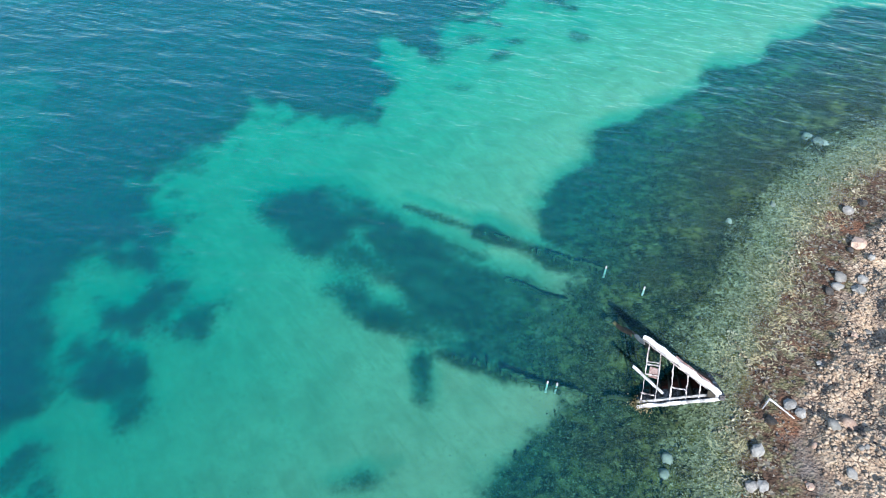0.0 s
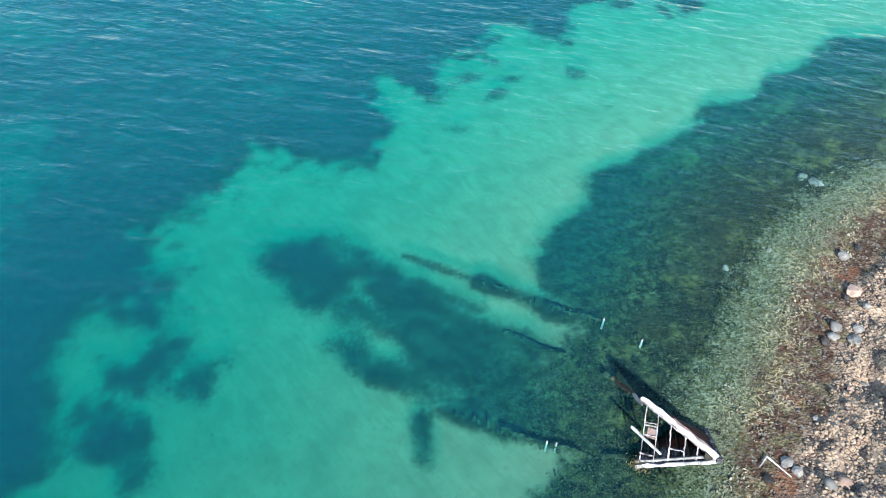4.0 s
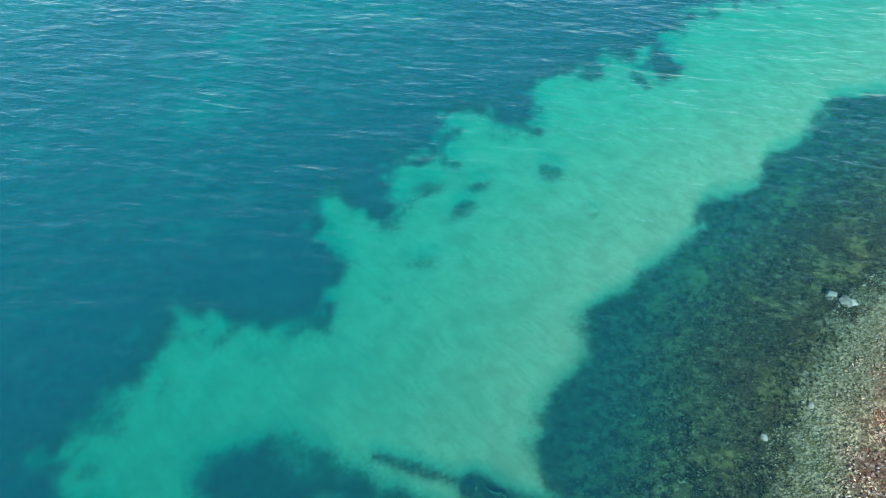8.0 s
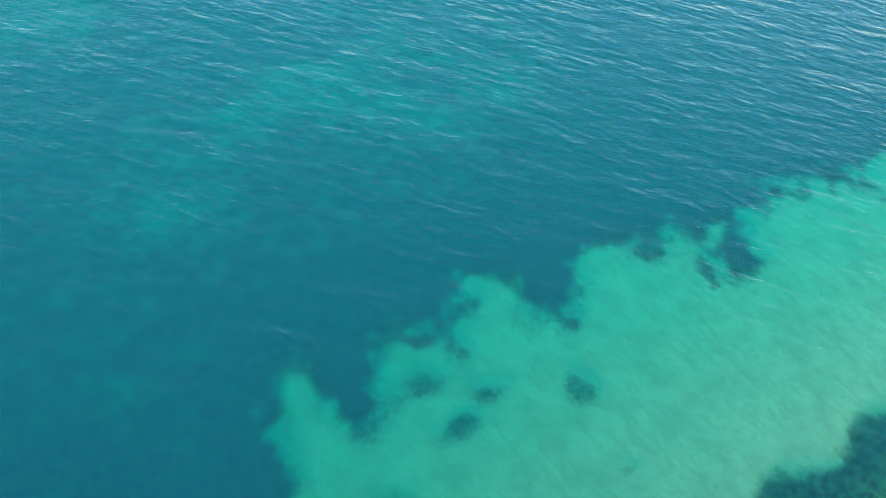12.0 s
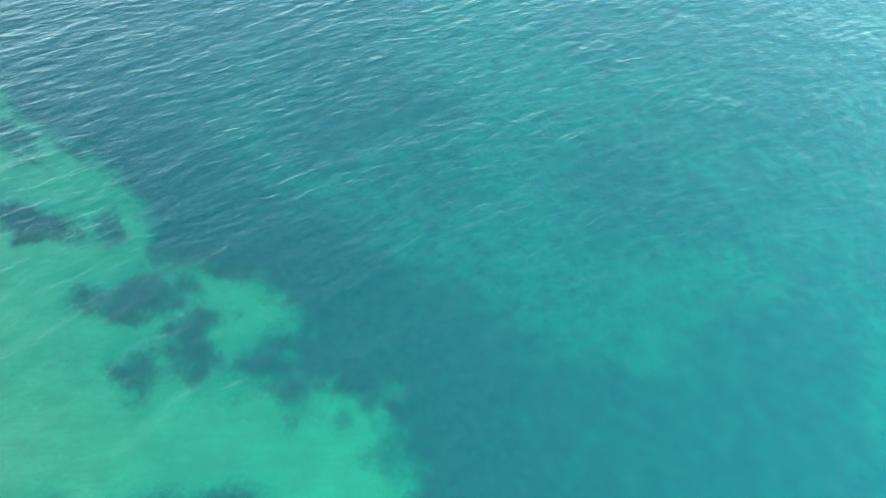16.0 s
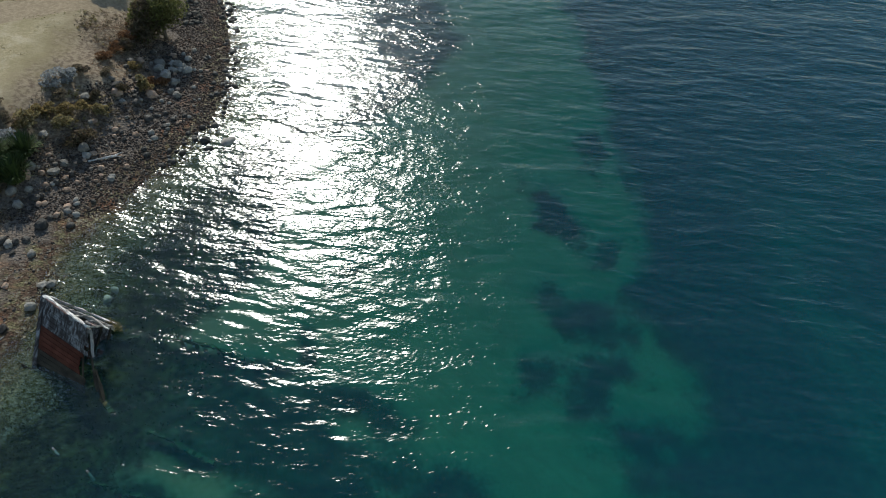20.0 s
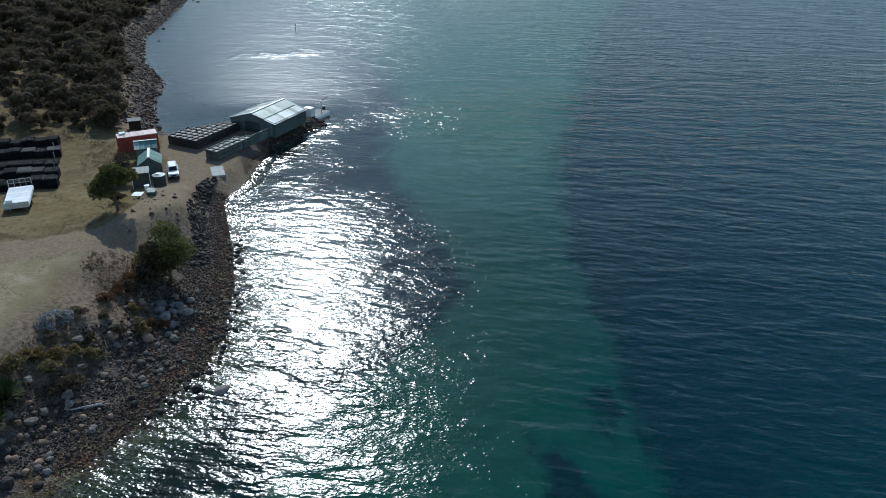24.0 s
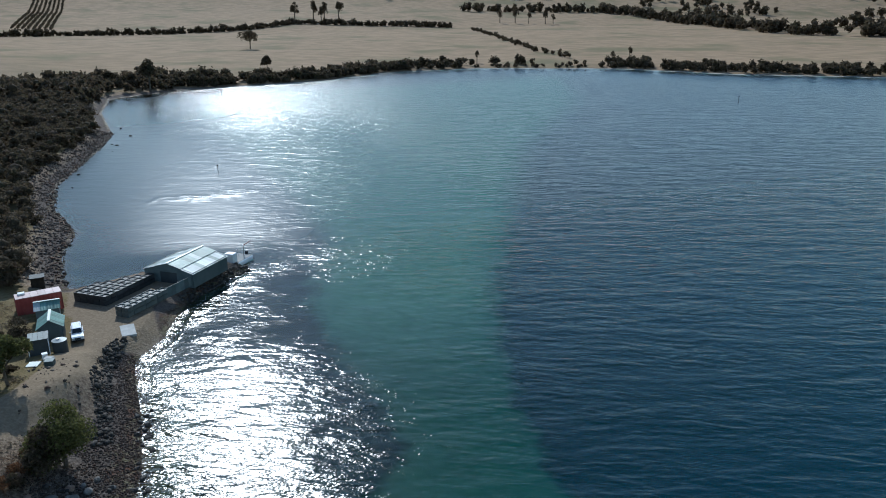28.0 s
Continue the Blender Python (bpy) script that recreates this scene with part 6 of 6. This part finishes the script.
def bare_tree(x, y, h):
    """A leafless pale tree that forks again and again."""
    t = thing("bare_tree", pose(x, y, level(x, y)), "leafless pale grey tree beside a dry paddock", "tree", "bare trees")
    bm = bmesh.new()

    def grow(a, way, length, r, left):
        b = a + way * length
        rod(a, b, r, r * 0.65, 6, bm)
        for _ in range(3 if left else 0):
            grow(b, (way + Vector(rng.normal(0, 0.42, 3))).normalized(), length * rng.uniform(0.55, 0.8), r * 0.6, left - 1)

    grow(Vector((0, 0, -0.3)), Vector((0, 0, 1)), h * 0.34, h * 0.022, 4)
    part("branches", bm, WOOD_WHITE, t)


for x, y, h in ((79, -331, 17), (83, -337, 15), (76, -345, 16), (88, -350, 13)):
    bare_tree(x, y, h)
for x, y, h, r in ((66, -205, 9, 3.2), (62, -198, 10, 3.6), (72, -228, 8, 2.6)):
    tree("dark_conifer", x, y, h, r, 1400, 0.7, LEAF_DARK, "dark dense tree at the edge of the woods", "tree", "dark trees of the wood's edge", 8, 0.1)

# vineyard rows on the far slope
x, y, z = [], [], []
for k in range(8):
    u = k / 7
    for j in range(110):
        v = (j + rng.uniform(-0.3, 0.3)) / 109
        a, b = (183 - 50 * u, -1135 + 22 * u), (212 - 46 * u, -1800)
        x.append(a[0] + (b[0] - a[0]) * v), y.append(a[1] + (b[1] - a[1]) * v)
x, y = np.array(x), np.array(y)
woods("vineyard", "dark rows of a vineyard on the far slope", x, y, height(x, y), 1.6, 2.6, 14, 1.0, LEAF_DARK, 0.9, "vineyard")


# ---- farm ----
def farm_house(x, y, turn, w, l, label, roof_mat):
    z = level(x, y)
    h = thing("farm_house", pose(x, y, z, 0, 0, turn), label, "house", "farm houses")
    part("wall", block(-w / 2, w / 2, -l / 2, l / 2, -1.0, 3.2), WHITE_PAINT, h)
    bm = bmesh.new()
    vs = [bm.verts.new(p) for p in ((-w / 2 - 0.5, -l / 2 - 0.5, 3.2), (w / 2 + 0.5, -l / 2 - 0.5, 3.2), (w / 2 + 0.5, l / 2 + 0.5, 3.2), (-w / 2 - 0.5, l / 2 + 0.5, 3.2), (0, -l / 2 - 0.5, 5.8), (0, l / 2 + 0.5, 5.8))]
    for f in ((0, 1, 4), (2, 3, 5), (1, 2, 5, 4), (3, 0, 4, 5), (0, 3, 2, 1)):
        bm.faces.new([vs[i] for i in f])
    part("roof", bm, roof_mat, h)
    for k in range(3):
        part("window", block(-w / 2 - 0.05, -w / 2 - 0.01, -l / 3 + k * l / 3 - 0.8, -l / 3 + k * l / 3 + 0.8, 1.0, 2.3), GLASS_DARK, h)


farm_house(-629, -1500, 40, 9, 16, "white farm house with a pale roof", TIN_PALE)
farm_house(-684, -1490, 70, 9, 18, "white farm house with a dark roof", TIN_DARK)
farm_house(-720, -1470, 55, 12, 26, "long farm shed with a grey roof", TIN_WALL)
farm_house(-783, -1450, 60, 10, 16, "white farm house with a green roof", TIN_GREEN)

# channel markers in the bay
for x, y, h in ((-14, -162, 1.8), (-250, -228, 3.0)):
    m = thing("channel_marker", pose(x, y, 0), "thin dark pole standing in the bay", "marker", "channel markers")
    part("pole", rod((0, 0, -2.6), (0, 0, h), 0.09, 0.07), WOOD_DARK, m)
    part("top_mark", block(-0.2, 0.2, -0.2, 0.2, h, h + 0.35, 0.03), WOOD_DARK, m)

# driftwood
def driftwood(x, y, turn, pieces, label):
    z = level(x, y) + 0.12
    t = thing("driftwood", pose(x, y, z, 0, 0, turn), label, "driftwood")
    for a, b, r in pieces:
        part("limb", rod(a, b, r, r * 0.6, 8), WOOD_WHITE, t)


driftwood(17.0, 2.5, 12, [((-1.3, 0.1, 0), (1.2, -0.1, 0.05), 0.12), ((-1.3, 0.1, 0), (-1.9, 0.7, 0.1), 0.09), ((-1.2, 0.1, 0.0), (-2.1, 0.2, 0.25), 0.07)], "bleached white drift log on the shingle")
driftwood(23.4, 23.5, 0, [((0, 0, 0.1), (1.0, -1.6, 0.1), 0.07), ((0, 0, 0.1), (-0.75, -0.65, 0.05), 0.07)], "bleached white forked stick on the wet stones")
driftwood(29.2, 17.2, 30, [((-1.4, 0, 0.1), (1.0, 0.3, 0.3), 0.16), ((-0.5, 0, 0.2), (-1.2, 1.2, 0.5), 0.10), ((0.2, 0.2, 0.2), (0.1, 1.3, 0.4), 0.08), ((0.5, 0.2, 0.2), (1.5, 1.0, 0.6), 0.08), ((-0.2, 0.1, 0.2), (0.8, -0.8, 0.3), 0.09)], "bleached white branching driftwood on dry shingle")
